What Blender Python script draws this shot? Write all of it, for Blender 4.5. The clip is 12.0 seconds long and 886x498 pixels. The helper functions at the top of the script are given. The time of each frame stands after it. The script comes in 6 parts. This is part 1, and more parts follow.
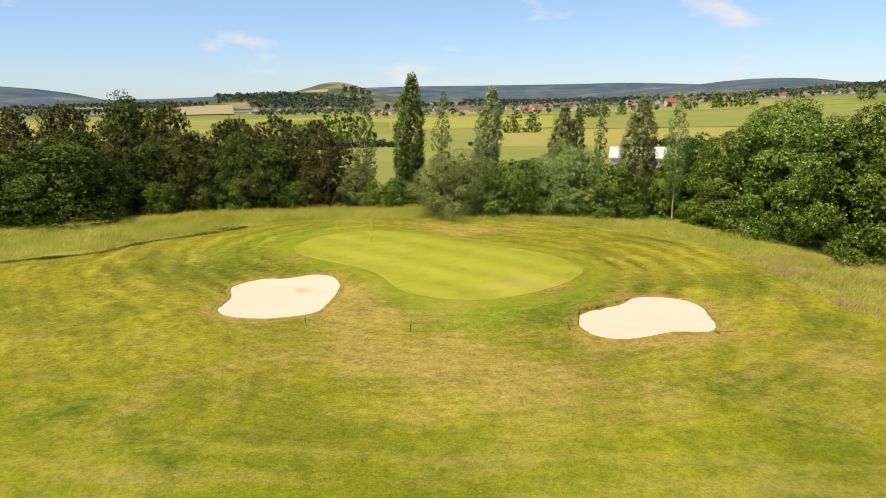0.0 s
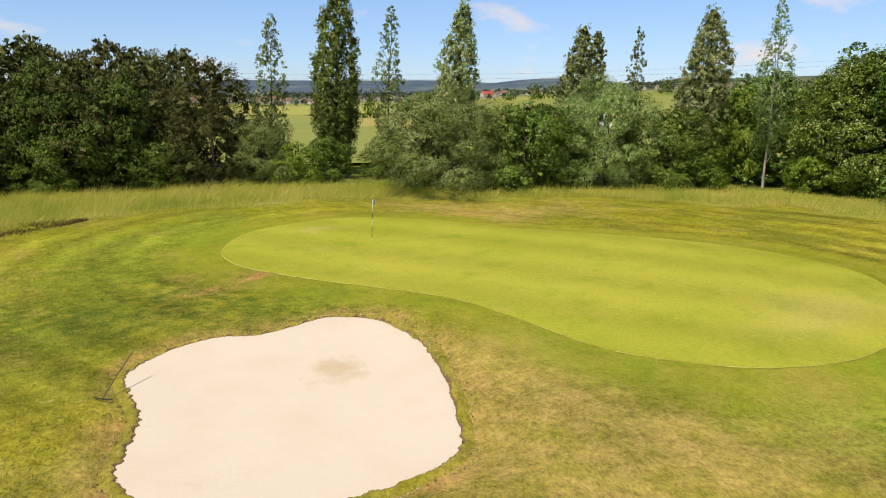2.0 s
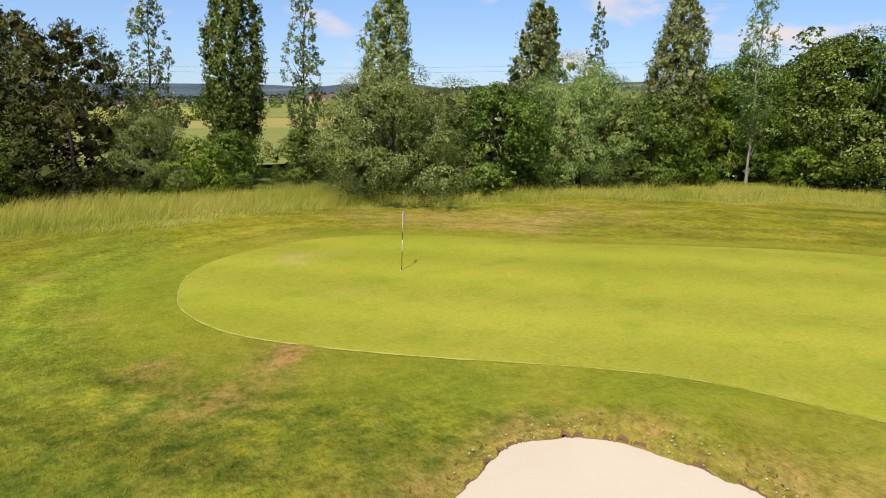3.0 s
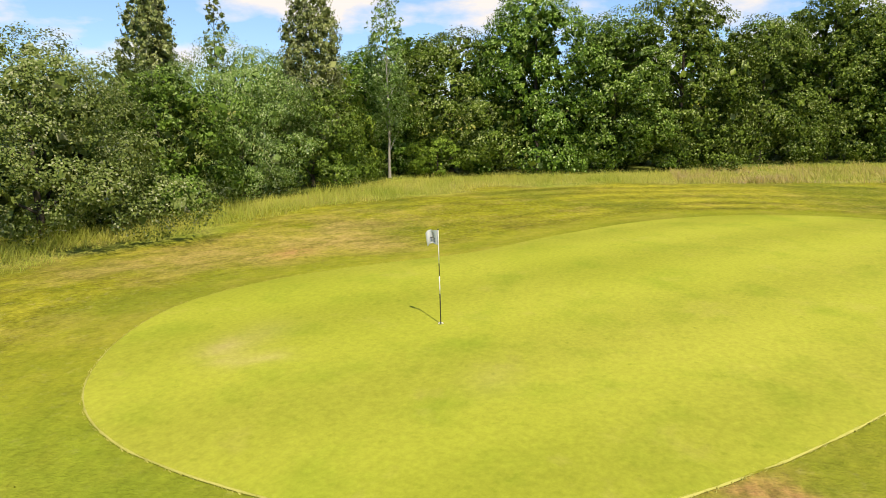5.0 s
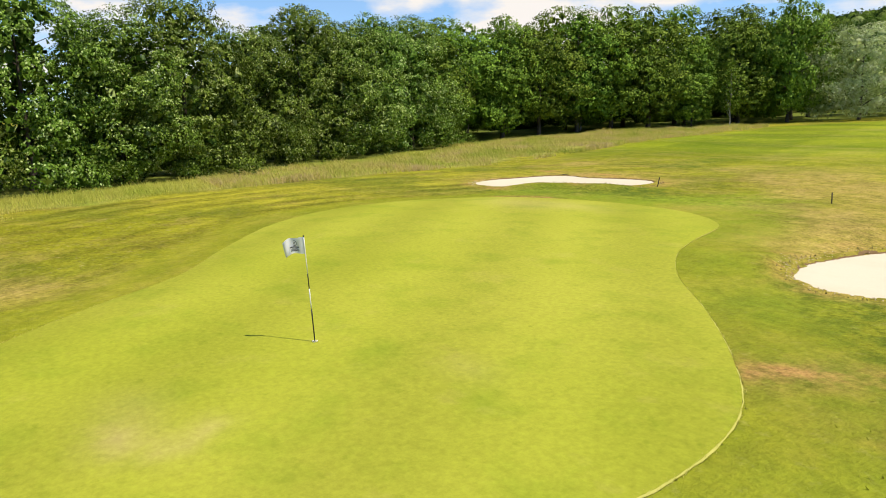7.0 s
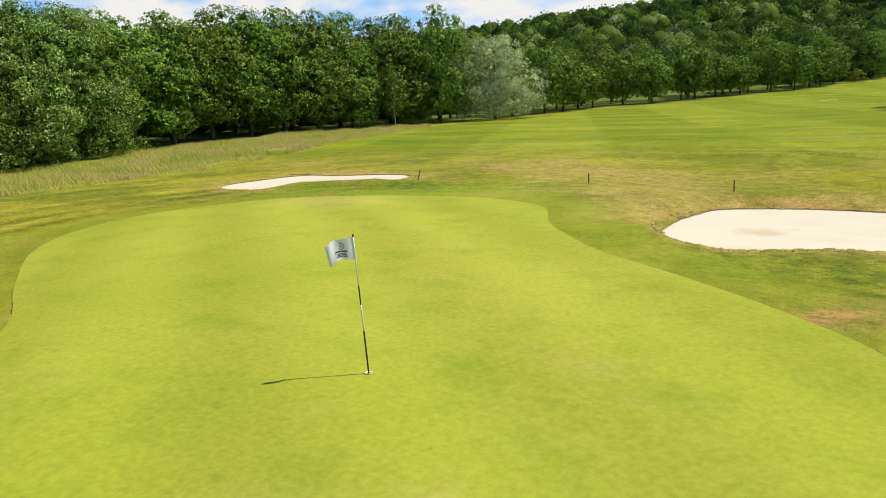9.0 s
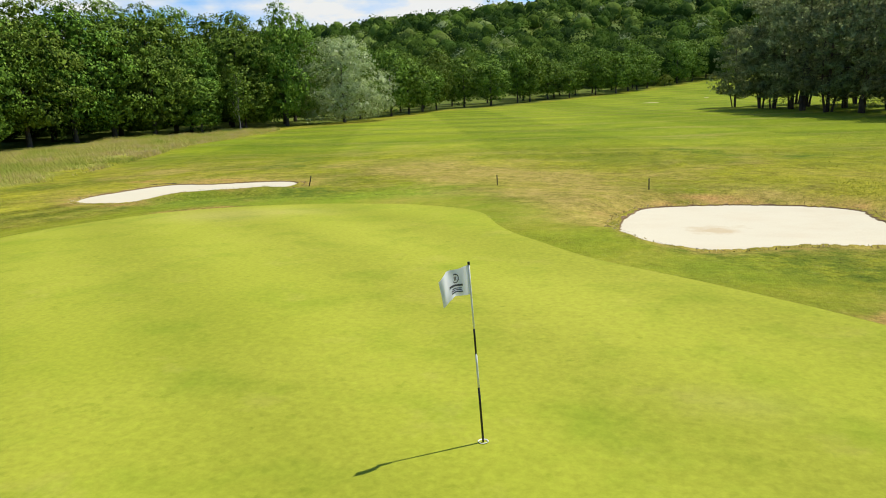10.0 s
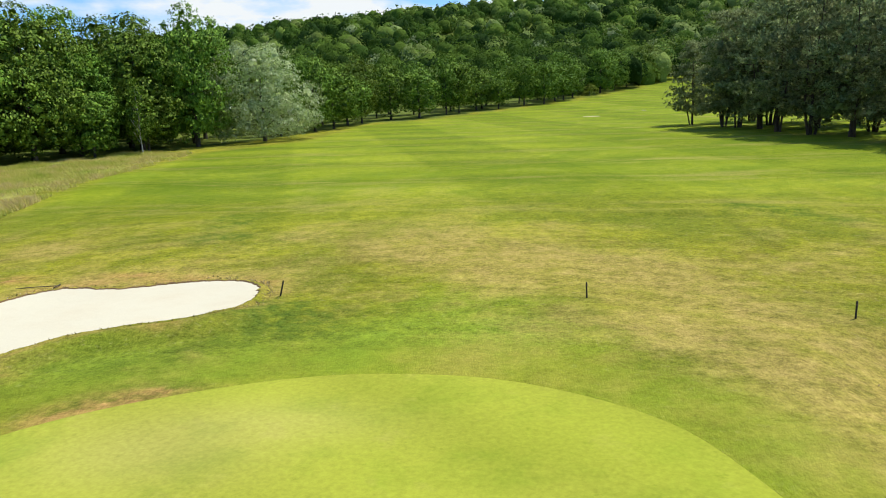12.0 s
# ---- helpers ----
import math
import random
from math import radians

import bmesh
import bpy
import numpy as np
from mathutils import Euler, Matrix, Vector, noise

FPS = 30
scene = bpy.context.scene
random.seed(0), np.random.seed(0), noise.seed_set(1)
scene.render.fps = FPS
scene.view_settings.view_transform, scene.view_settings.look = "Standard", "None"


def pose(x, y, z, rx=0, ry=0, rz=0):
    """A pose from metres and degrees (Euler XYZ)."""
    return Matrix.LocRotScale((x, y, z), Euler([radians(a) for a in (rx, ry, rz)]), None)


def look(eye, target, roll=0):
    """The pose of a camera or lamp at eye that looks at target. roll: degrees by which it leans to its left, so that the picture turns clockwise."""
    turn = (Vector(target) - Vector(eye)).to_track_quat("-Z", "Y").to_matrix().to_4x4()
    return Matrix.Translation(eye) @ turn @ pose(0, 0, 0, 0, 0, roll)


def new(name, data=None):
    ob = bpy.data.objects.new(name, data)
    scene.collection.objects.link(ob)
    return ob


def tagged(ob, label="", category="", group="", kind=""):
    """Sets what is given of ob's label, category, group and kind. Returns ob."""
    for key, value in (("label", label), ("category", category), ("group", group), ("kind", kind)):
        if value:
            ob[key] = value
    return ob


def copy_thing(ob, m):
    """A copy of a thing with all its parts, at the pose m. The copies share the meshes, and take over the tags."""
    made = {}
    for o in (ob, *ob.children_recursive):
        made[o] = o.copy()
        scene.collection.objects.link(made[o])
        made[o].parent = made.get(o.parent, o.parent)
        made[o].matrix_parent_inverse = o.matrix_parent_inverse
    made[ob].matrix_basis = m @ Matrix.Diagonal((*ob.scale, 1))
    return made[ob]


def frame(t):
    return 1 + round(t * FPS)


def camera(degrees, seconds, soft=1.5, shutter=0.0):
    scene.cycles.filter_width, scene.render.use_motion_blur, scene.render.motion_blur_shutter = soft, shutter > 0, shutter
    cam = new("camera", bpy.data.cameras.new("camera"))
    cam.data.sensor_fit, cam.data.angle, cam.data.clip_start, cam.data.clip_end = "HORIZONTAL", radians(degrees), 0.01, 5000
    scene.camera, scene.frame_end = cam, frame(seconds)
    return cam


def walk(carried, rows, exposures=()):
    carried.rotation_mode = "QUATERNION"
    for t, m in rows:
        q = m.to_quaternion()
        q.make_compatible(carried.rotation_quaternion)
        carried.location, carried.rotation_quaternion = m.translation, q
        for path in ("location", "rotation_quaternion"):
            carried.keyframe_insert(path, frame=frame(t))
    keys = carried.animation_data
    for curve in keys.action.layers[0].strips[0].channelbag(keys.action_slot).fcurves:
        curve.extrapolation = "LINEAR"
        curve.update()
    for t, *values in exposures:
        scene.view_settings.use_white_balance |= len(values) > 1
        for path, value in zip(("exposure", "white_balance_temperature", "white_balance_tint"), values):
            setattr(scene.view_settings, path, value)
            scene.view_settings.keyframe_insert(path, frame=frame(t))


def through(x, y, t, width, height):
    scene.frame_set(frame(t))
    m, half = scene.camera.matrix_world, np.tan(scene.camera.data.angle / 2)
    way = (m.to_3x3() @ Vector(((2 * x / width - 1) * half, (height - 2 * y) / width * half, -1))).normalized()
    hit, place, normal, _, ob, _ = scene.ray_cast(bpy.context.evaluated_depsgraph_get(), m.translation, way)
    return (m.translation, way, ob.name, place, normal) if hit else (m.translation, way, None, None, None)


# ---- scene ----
cam = camera(64.0, 12.0, 1.0)
PATH = [
    (0, (0.634, -3.628, 16.387), (0.636, -1.673, 15.963), -0.7),
    (0.5, (-2.713, 5.248, 14.117), (-2.579, 7.198, 13.694), -0.2),
    (1, (-6.417, 13.916, 12.044), (-6.169, 15.854, 11.617), -0.3),
    (1.5, (-10.135, 22.81, 10.591), (-9.75, 24.725, 10.16), -0.2),
    (2, (-13.1, 31.498, 9.224), (-12.561, 33.375, 8.791), 0.2),
    (2.5, (-15.729, 39.834, 8.22), (-14.975, 41.637, 7.794), 0.5),
    (2.7, (-16.493, 42.433, 7.965), (-15.646, 44.195, 7.54), 0.6),
    (4.3, (-20.876, 59.166, 6.425), (-19.235, 60.244, 6.047), -1.6),
    (4.5, (-21.137, 60.741, 6.436), (-19.394, 61.645, 6.054), -1.6),
    (5, (-21.351, 63.974, 6.278), (-19.444, 64.443, 5.898), -0.7),
    (5.5, (-21.637, 66.531, 6.285), (-19.673, 66.549, 5.907), -0.9),
    (6, (-21.288, 68.898, 6.231), (-19.37, 68.474, 5.852), -1.2),
    (6.5, (-20.57, 70.905, 6.182), (-18.771, 70.119, 5.801), -1.3),
    (7, (-19.385, 72.601, 6.038), (-17.72, 71.561, 5.658), -1.6),
    (7.2, (-18.781, 73.22, 5.976), (-17.18, 72.084, 5.596), -1.6),
    (8.8, (-13.283, 75.816, 5.524), (-12.254, 74.145, 5.137), -2.2),
    (9, (-12.56, 75.918, 5.524), (-11.606, 74.204, 5.132), -2.2),
    (9.5, (-10.406, 75.707, 5.466), (-9.672, 73.889, 5.07), -2.2),
    (10, (-8.281, 75.012, 5.454), (-7.752, 73.125, 5.054), -2.3),
    (10.5, (-6.169, 73.84, 5.55), (-5.781, 71.92, 5.148), -2.3),
    (11, (-4.011, 71.25, 5.717), (-3.695, 69.317, 5.312), -2.3),
    (11.5, (-1.988, 67.56, 6.285), (-1.691, 65.624, 5.882), -2.2),
    (12, (-0.097, 62.716, 7.666), (0.18, 60.777, 7.266), -2.2),
]
EXPOSURES = [(0, -0.02, 7850, 15), (1.5, -0.06, 7650, 15.5), (2.5, -0.26, 7000, 18), (4.5, 0.10, 7400, 14), (7, 0.05, 7200, 10), (9.5, -0.05, 6750, 6), (11, -0.07, 6500, 4), (12, 0.05, 6350, 4)]
walk(cam, [(t, look(eye, target, roll)) for t, eye, target, roll in PATH], EXPOSURES)

# ---- light ----
SUN_AZ, SUN_EL = 231.0, 61.0          # degrees clockwise from +y, and above the horizon
sun_dir = Vector((math.sin(radians(SUN_AZ)) * math.cos(radians(SUN_EL)), math.cos(radians(SUN_AZ)) * math.cos(radians(SUN_EL)), math.sin(radians(SUN_EL))))
sun = new("sun", bpy.data.lights.new("sun", "SUN"))
sun.data.energy, sun.data.angle, sun.data.color = 5.2, radians(0.55), (1.0, 0.94, 0.82)
sun.matrix_world = look(sun_dir * 200, (0, 0, 0))

world = bpy.data.worlds.new("sky")
scene.world = world
world.use_nodes = True
wn, wl = world.node_tree.nodes, world.node_tree.links
sky = wn.new("ShaderNodeTexSky")
sky.sky_type, sky.sun_disc = "NISHITA", False
sky.sun_elevation, sky.sun_rotation = radians(SUN_EL), radians(SUN_AZ)
sky.air_density, sky.dust_density, sky.ozone_density = 1.0, 0.05, 2.2
back = wn["Background"]
back.inputs["Strength"].default_value = 0.115


def wmath(op, a, b=None, c=None, clamp=False):
    n = wn.new("ShaderNodeMath")
    n.operation, n.use_clamp = op, clamp
    for k, v in enumerate((a, b, c)):
        if v is None:
            continue
        if isinstance(v, (int, float)):
            n.inputs[k].default_value = v
        else:
            wl.new(v, n.inputs[k])
    return n.outputs[0]


coord = wn.new("ShaderNodeTexCoord")
sep = wn.new("ShaderNodeSeparateXYZ")
wl.new(coord.outputs["Generated"], sep.inputs[0])
# soft cumulus puffs, cloudier towards the hill, clearer over the valley
flat = wn.new("ShaderNodeCombineXYZ")
for k, mul in enumerate((1.0, 1.0, 2.6)):
    wl.new(wmath("MULTIPLY", sep.outputs[k], mul), flat.inputs[k])
puff = wn.new("ShaderNodeTexNoise")
puff.inputs["Scale"].default_value, puff.inputs["Detail"].default_value, puff.inputs["Roughness"].default_value = 6.2, 7.0, 0.52
wl.new(flat.outputs[0], puff.inputs["Vector"])
cover = wmath("ADD", puff.outputs[0], wmath("MULTIPLY_ADD", sep.outputs[1], -0.082, wmath("MULTIPLY", sep.outputs[0], 0.040)))
cover = wmath("ADD", cover, wmath("MULTIPLY", wmath("MINIMUM", wmath("SUBTRACT", sep.outputs[2], 0.07), 0.06), 0.35))
cloud = wmath("MULTIPLY", wmath("SUBTRACT", cover, 0.512), 7.0, clamp=True)
cloud = wmath("MULTIPLY", cloud, wmath("MULTIPLY_ADD", sep.outputs[2], -2.2, 1.55, True))
tint = wn.new("ShaderNodeMix")
tint.data_type = "RGBA"
wl.new(cloud, tint.inputs["Factor"])
cool = wn.new("ShaderNodeMix")
cool.data_type, cool.blend_type = "RGBA", "MULTIPLY"
cool.inputs["Factor"].default_value = 1.0
wl.new(sky.outputs[0], cool.inputs["A"])
# the clear air keeps its blue down to the horizon
grade = wn.new("ShaderNodeMix")
grade.data_type = "RGBA"
wl.new(wmath("MULTIPLY", sep.outputs[2], 4.5, clamp=True), grade.inputs["Factor"])
grade.inputs["A"].default_value, grade.inputs["B"].default_value = (0.62, 0.90, 1.48, 1), (0.96, 1.18, 1.42, 1)
wl.new(grade.outputs["Result"], cool.inputs["B"])
wl.new(cool.outputs["Result"], tint.inputs["A"])
tint.inputs["B"].default_value = (7.8, 7.8, 8.1, 1)
wl.new(tint.outputs["Result"], back.inputs["Color"])

# ---- materials ----


class Nodes:
    """A node material under construction."""

    def __init__(self, name, rough=0.7, spec=0.3):
        self.mat = bpy.data.materials.new(name)
        self.mat.use_nodes = True
        self.n, self.l = self.mat.node_tree.nodes, self.mat.node_tree.links
        self.p = self.n["Principled BSDF"]
        self.p.inputs["Roughness"].default_value = rough
        self.p.inputs["Specular IOR Level"].default_value = spec
        self.pos = self.n.new("ShaderNodeNewGeometry").outputs["Position"]

    def put(self, socket, v):
        if isinstance(v, (int, float)):
            socket.default_value = v
        elif isinstance(v, tuple):
            socket.default_value = (*v, 1) if len(v) == 3 and socket.type == "RGBA" else v
        else:
            self.l.new(v, socket)

    def math(self, op, a, b=0.0, c=0.0, clamp=False):
        m = self.n.new("ShaderNodeMath")
        m.operation, m.use_clamp = op, clamp
        for k, v in enumerate((a, b, c)):
            self.put(m.inputs[k], v)
        return m.outputs[0]

    def noise(self, scale, detail=4.0, rough=0.55, vec=None, stretch=None):
        t = self.n.new("ShaderNodeTexNoise")
        t.inputs["Scale"].default_value, t.inputs["Detail"].default_value, t.inputs["Roughness"].default_value = scale, detail, rough
        v = vec or self.pos
        if stretch:
            mp = self.n.new("ShaderNodeMapping")
            mp.inputs["Scale"].default_value = stretch
            self.l.new(v, mp.inputs["Vector"])
            v = mp.outputs[0]
        self.l.new(v, t.inputs["Vector"])
        return t.outputs[0]

    def ramp(self, fac, *stops):
        r = self.n.new("ShaderNodeValToRGB")
        e = r.color_ramp.elements
        while len(e) < len(stops):
            e.new(0.5)
        for k, (x, col) in enumerate(stops):
            e[k].position, e[k].color = x, (*col, 1) if isinstance(col, tuple) else (col, col, col, 1)
        self.put(r.inputs[0], fac)
        return r.outputs[0]

    def mix(self, fac, a, b, kind="MIX"):
        m = self.n.new("ShaderNodeMix")
        m.data_type, m.blend_type = "RGBA", kind
        self.put(m.inputs["Factor"], fac)
        self.put(m.inputs["A"], a)
        self.put(m.inputs["B"], b)
        return m.outputs["Result"]

    def attr(self, name):
        a = self.n.new("ShaderNodeAttribute")
        a.attribute_name = name
        return a.outputs["Fac"]

    def bump(self, height, strength=0.3, distance=0.02):
        b = self.n.new("ShaderNodeBump")
        b.inputs["Strength"].default_value, b.inputs["Distance"].default_value = strength, distance
        self.put(b.inputs["Height"], height)
        self.l.new(b.outputs[0], self.p.inputs["Normal"])

    def colour(self, v):
        self.put(self.p.inputs["Base Color"], v)
        return self.mat


def leaf_material(name, dark, mid, light, silver=None, through=0.3, rough=0.5):
    m = Nodes(name, max(rough, 0.55), 0.07)
    geo = m.n.new("ShaderNodeNewGeometry")
    isl = geo.outputs["Random Per Island"]
    info = m.n.new("ShaderNodeObjectInfo").outputs["Random"]
    stops = [(0.0, dark), (0.45, mid), (0.8, light)]
    if silver:
        stops.append((0.9, silver))
    mass = m.noise(0.8, 4, 0.6)
    pick = m.math("ADD", m.math("MULTIPLY", isl, 0.85), m.math("MULTIPLY_ADD", mass, 0.8, -0.30), clamp=True)
    col = m.ramp(pick, *stops)
    hsv = m.n.new("ShaderNodeHueSaturation")
    m.put(hsv.inputs["Hue"], m.math("MULTIPLY_ADD", info, 0.03, 0.485))
    m.put(hsv.inputs["Value"], m.math("MULTIPLY_ADD", info, 0.4, 0.8))
    m.l.new(col, hsv.inputs["Color"])
    m.colour(hsv.outputs[0])
    tr = m.n.new("ShaderNodeBsdfTranslucent")
    m.l.new(hsv.outputs[0], tr.inputs["Color"])
    mx = m.n.new("ShaderNodeMixShader")
    mx.inputs[0].default_value = through
    m.l.new(m.p.outputs[0], mx.inputs[1])
    m.l.new(tr.outputs[0], mx.inputs[2])
    m.l.new(mx.outputs[0], m.n["Material Output"].inputs["Surface"])
    return m.mat


LEAF_HEDGE = leaf_material("leaf_hedge", (0.032, 0.068, 0.008), (0.092, 0.168, 0.018), (0.180, 0.282, 0.040), (0.40, 0.51, 0.19), 0.10)
LEAF_ALDER = leaf_material("leaf_alder", (0.034, 0.066, 0.012), (0.072, 0.125, 0.020), (0.120, 0.185, 0.036), None, 0.15)
LEAF_HORNBEAM = leaf_material("leaf_hornbeam", (0.036, 0.074, 0.010), (0.098, 0.168, 0.020), (0.175, 0.265, 0.042), (0.28, 0.37, 0.12), 0.15)
LEAF_OAK = leaf_material("leaf_oak", (0.042, 0.082, 0.009), (0.112, 0.192, 0.020), (0.205, 0.310, 0.040), None, 0.12)
LEAF_POPLAR = leaf_material("leaf_poplar", (0.160, 0.215, 0.058), (0.315, 0.385, 0.125), (0.44, 0.50, 0.21), (0.60, 0.63, 0.41), 0.3)
LEAF_DARK_POPLAR = leaf_material("leaf_dark_poplar", (0.070, 0.112, 0.020), (0.155, 0.220, 0.040), (0.250, 0.315, 0.075), (0.40, 0.44, 0.19), 0.25)
LEAF_GREY = leaf_material("leaf_grey", (0.095, 0.155, 0.034), (0.205, 0.305, 0.070), (0.330, 0.425, 0.135), (0.55, 0.61, 0.34), 0.3)
LEAF_WILLOW = leaf_material("leaf_willow", (0.28, 0.36, 0.13), (0.42, 0.51, 0.21), (0.54, 0.62, 0.32), (0.66, 0.70, 0.48), 0.4)
LEAF_FRESH = leaf_material("leaf_fresh", (0.09, 0.15, 0.016), (0.17, 0.25, 0.03), (0.27, 0.35, 0.05))
NEEDLE = leaf_material("pine_needles", (0.055, 0.072, 0.020), (0.098, 0.118, 0.034), (0.155, 0.154, 0.052), None, 0.15, 0.7)
NEEDLE_DARK = leaf_material("pine_needles_grey", (0.130, 0.165, 0.066), (0.215, 0.262, 0.108), (0.320, 0.368, 0.170), None, 0.35, 0.7)



def bark_material(name, a, b):
    m = Nodes(name, 0.9, 0.1)
    g = m.noise(9, 6, 0.65, stretch=(1, 1, 0.25))
    m.bump(g, 0.6, 0.03)
    return m.colour(m.mix(m.ramp(m.noise(1.3, 3), (0.4, 0.0), (0.65, 1.0)), m.ramp(g, (0.3, a), (0.7, b)), b))


BARK = bark_material("bark_brown", (0.035, 0.028, 0.02), (0.10, 0.085, 0.065))
BARK_PALE = bark_material("bark_pale", (0.20, 0.18, 0.15), (0.42, 0.39, 0.34))
BARK_PINE = bark_material("bark_pine", (0.040, 0.030, 0.024), (0.10, 0.075, 0.058))


def turf_material():
    m = Nodes("turf_rough", 0.95, 0.04)
    big, mid, small = m.noise(0.055, 4), m.noise(0.36, 5, 0.62), m.noise(1.5, 5, 0.65)
    fine = m.noise(5.5, 6, 0.72)
    blade = m.noise(17, 4, 0.75, stretch=(1, 0.45, 1))
    green, yellow, straw, lush = (0.222, 0.222, 0.015), (0.310, 0.286, 0.028), (0.375, 0.275, 0.085), (0.092, 0.138, 0.016)
    col = m.mix(m.ramp(big, (0.36, 0.0), (0.60, 1.0)), green, yellow)
    col = m.mix(m.ramp(m.noise(0.17, 5, 0.6), (0.40, 0.75), (0.53, 0.0)), col, (0.150, 0.165, 0.018))
    col = m.mix(m.ramp(small, (0.36, 0.40), (0.58, 0.0)), col, (0.150, 0.180, 0.013))
    # shaggy olive-brown patches that the mower flattened one way
    comb = m.noise(0.42, 6, 0.66, stretch=(1.5, 0.55, 1))
    col = m.mix(m.math("MULTIPLY", m.ramp(comb, (0.52, 0.0), (0.66, 0.55)), m.math("SUBTRACT", 1.0, m.attr("fair"), clamp=True)), col, (0.165, 0.140, 0.022))
    fleck = m.math("MULTIPLY", m.ramp(m.noise(4.2, 5, 0.7), (0.57, 0.0), (0.68, 0.6)), m.math("SUBTRACT", 1.0, m.attr("fair"), clamp=True))
    col = m.mix(fleck, col, (0.33, 0.285, 0.105))
    col = m.mix(m.math("MULTIPLY", m.attr("fresh"), m.ramp(mid, (0.34, 1.0), (0.66, 0.45))), col, (0.205, 0.290, 0.026))
    dry = m.math("ADD", m.attr("dry"), m.math("MULTIPLY", m.math("SUBTRACT", mid, 0.53), 2.8), clamp=True)
    col = m.mix(m.math("MULTIPLY", dry, m.ramp(small, (0.3, 0.35), (0.62, 0.85))), col, straw)
    col = m.mix(m.math("MULTIPLY", m.attr("bare"), m.ramp(small, (0.36, 0.3), (0.56, 1.0))), col, (0.42, 0.235, 0.085))
    col = m.mix(m.math("MULTIPLY", m.attr("lush"), m.ramp(small, (0.35, 1.0), (0.62, 0.3))), col, lush)
    col = m.mix(m.attr("belt"), col, m.mix(m.ramp(mid, (0.35, 0.0), (0.65, 1.0)), (0.21, 0.25, 0.035), (0.33, 0.30, 0.075)))
    # mown lanes: rings round the green, bands over the fairway
    wob = m.math("MULTIPLY", m.noise(0.13, 3), 4.0)
    lane = m.math("SINE", m.math("MULTIPLY", m.math("ADD", m.attr("ring"), wob), 2.3))
    ring = m.math("MULTIPLY", m.math("MULTIPLY", m.attr("ringed"), m.ramp(m.noise(0.22, 3), (0.36, 0.15), (0.62, 1.0))), m.math("MULTIPLY", lane, 0.16))
    sp = m.n.new("ShaderNodeSeparateXYZ")
    m.l.new(m.pos, sp.inputs[0])
    row = m.math("ADD", m.math("MULTIPLY_ADD", sp.outputs[0], 0.05, sp.outputs[1]), m.math("MULTIPLY_ADD", m.noise(0.05, 3), 6.0, -3.0))
    band = m.math("SINE", m.math("MULTIPLY", row, 0.5))
    along = m.math("SINE", m.math("MULTIPLY", m.math("ADD", m.math("MULTIPLY_ADD", sp.outputs[1], 0.34, sp.outputs[0]), m.math("ADD", m.noise(0.2, 2), -23.3)), 0.24))
    along = m.math("MULTIPLY", along, 8.0)
    along = m.math("MINIMUM", m.math("MAXIMUM", along, -1.0), 1.0)
    streak = m.noise(0.55, 5, 0.65, stretch=(0.22, 1.3, 1))
    patch = m.ramp(m.noise(0.09, 4, 0.6, stretch=(0.35, 1, 1)), (0.35, 0.0), (0.65, 1.0))
    fair = m.math("MULTIPLY", m.attr("fair"), m.math("ADD", m.math("MULTIPLY", m.math("MULTIPLY", band, patch), 0.36), m.math("MULTIPLY_ADD", along, -0.15, m.math("MULTIPLY", m.math("SUBTRACT", streak, 0.5), 0.75))))
    worn = m.math("MULTIPLY", m.attr("fair"), m.math("MULTIPLY", m.math("SUBTRACT", -0.25, band, clamp=True), m.ramp(streak, (0.45, 0.0), (0.60, 1.3))))
    col = m.mix(worn, col, straw)
    fin = m.math("ADD", m.math("MULTIPLY_ADD", m.math("SUBTRACT", fine, 0.5), 1.8, 1.0), m.math("MULTIPLY", m.math("SUBTRACT", blade, 0.5), 1.5))
    fin = m.math("ADD", fin, m.math("MULTIPLY", m.math("SUBTRACT", small, 0.5), 0.75))
    turn = m.n.new("ShaderNodeCombineXYZ")
    for k, (key, mul) in enumerate((("round_c", 5.0), ("round_s", 5.0), ("ring", 1.25))):
        m.put(turn.inputs[k], m.math("MULTIPLY", m.attr(key), mul))
    swath = m.noise(1.0, 5, 0.6, vec=turn.outputs[0])
    shag = m.math("MULTIPLY", m.math("SUBTRACT", 1.0, m.attr("fair"), clamp=True), m.math("MULTIPLY", m.math("SUBTRACT", swath, 0.5), 0.85))
    tone = m.math("MAXIMUM", m.math("ADD", m.math("ADD", m.math("ADD", fin, shag), ring), fair), 0.25)
    # a smoother, paler fringe is mown round the green
    fringe = m.math("MULTIPLY_ADD", m.attr("ring"), -0.55, 1.9, clamp=True)
    fringe = m.math("MULTIPLY", fringe, m.math("SUBTRACT", 1.0, m.attr("bare"), clamp=True))
    col = m.mix(m.math("MULTIPLY", fringe, 0.5), col, m.mix(m.ramp(mid, (0.38, 0.0), (0.62, 1.0)), (0.215, 0.262, 0.020), (0.290, 0.292, 0.030)))
    tone = m.math("MULTIPLY_ADD", m.math("SUBTRACT", tone, 1.0), m.math("MULTIPLY_ADD", fringe, -0.5, 1.0), m.math("MULTIPLY_ADD", fringe, 0.01, 1.0))
    scale = m.n.new("ShaderNodeVectorMath")
    scale.operation = "SCALE"
    m.l.new(col, scale.inputs[0])
    m.put(scale.inputs["Scale"], tone)
    col = m.mix(m.math("MULTIPLY", m.attr("fair"), 0.8), scale.outputs[0], m.mix(0.6, scale.outputs[0], (0.142, 0.240, 0.010)))
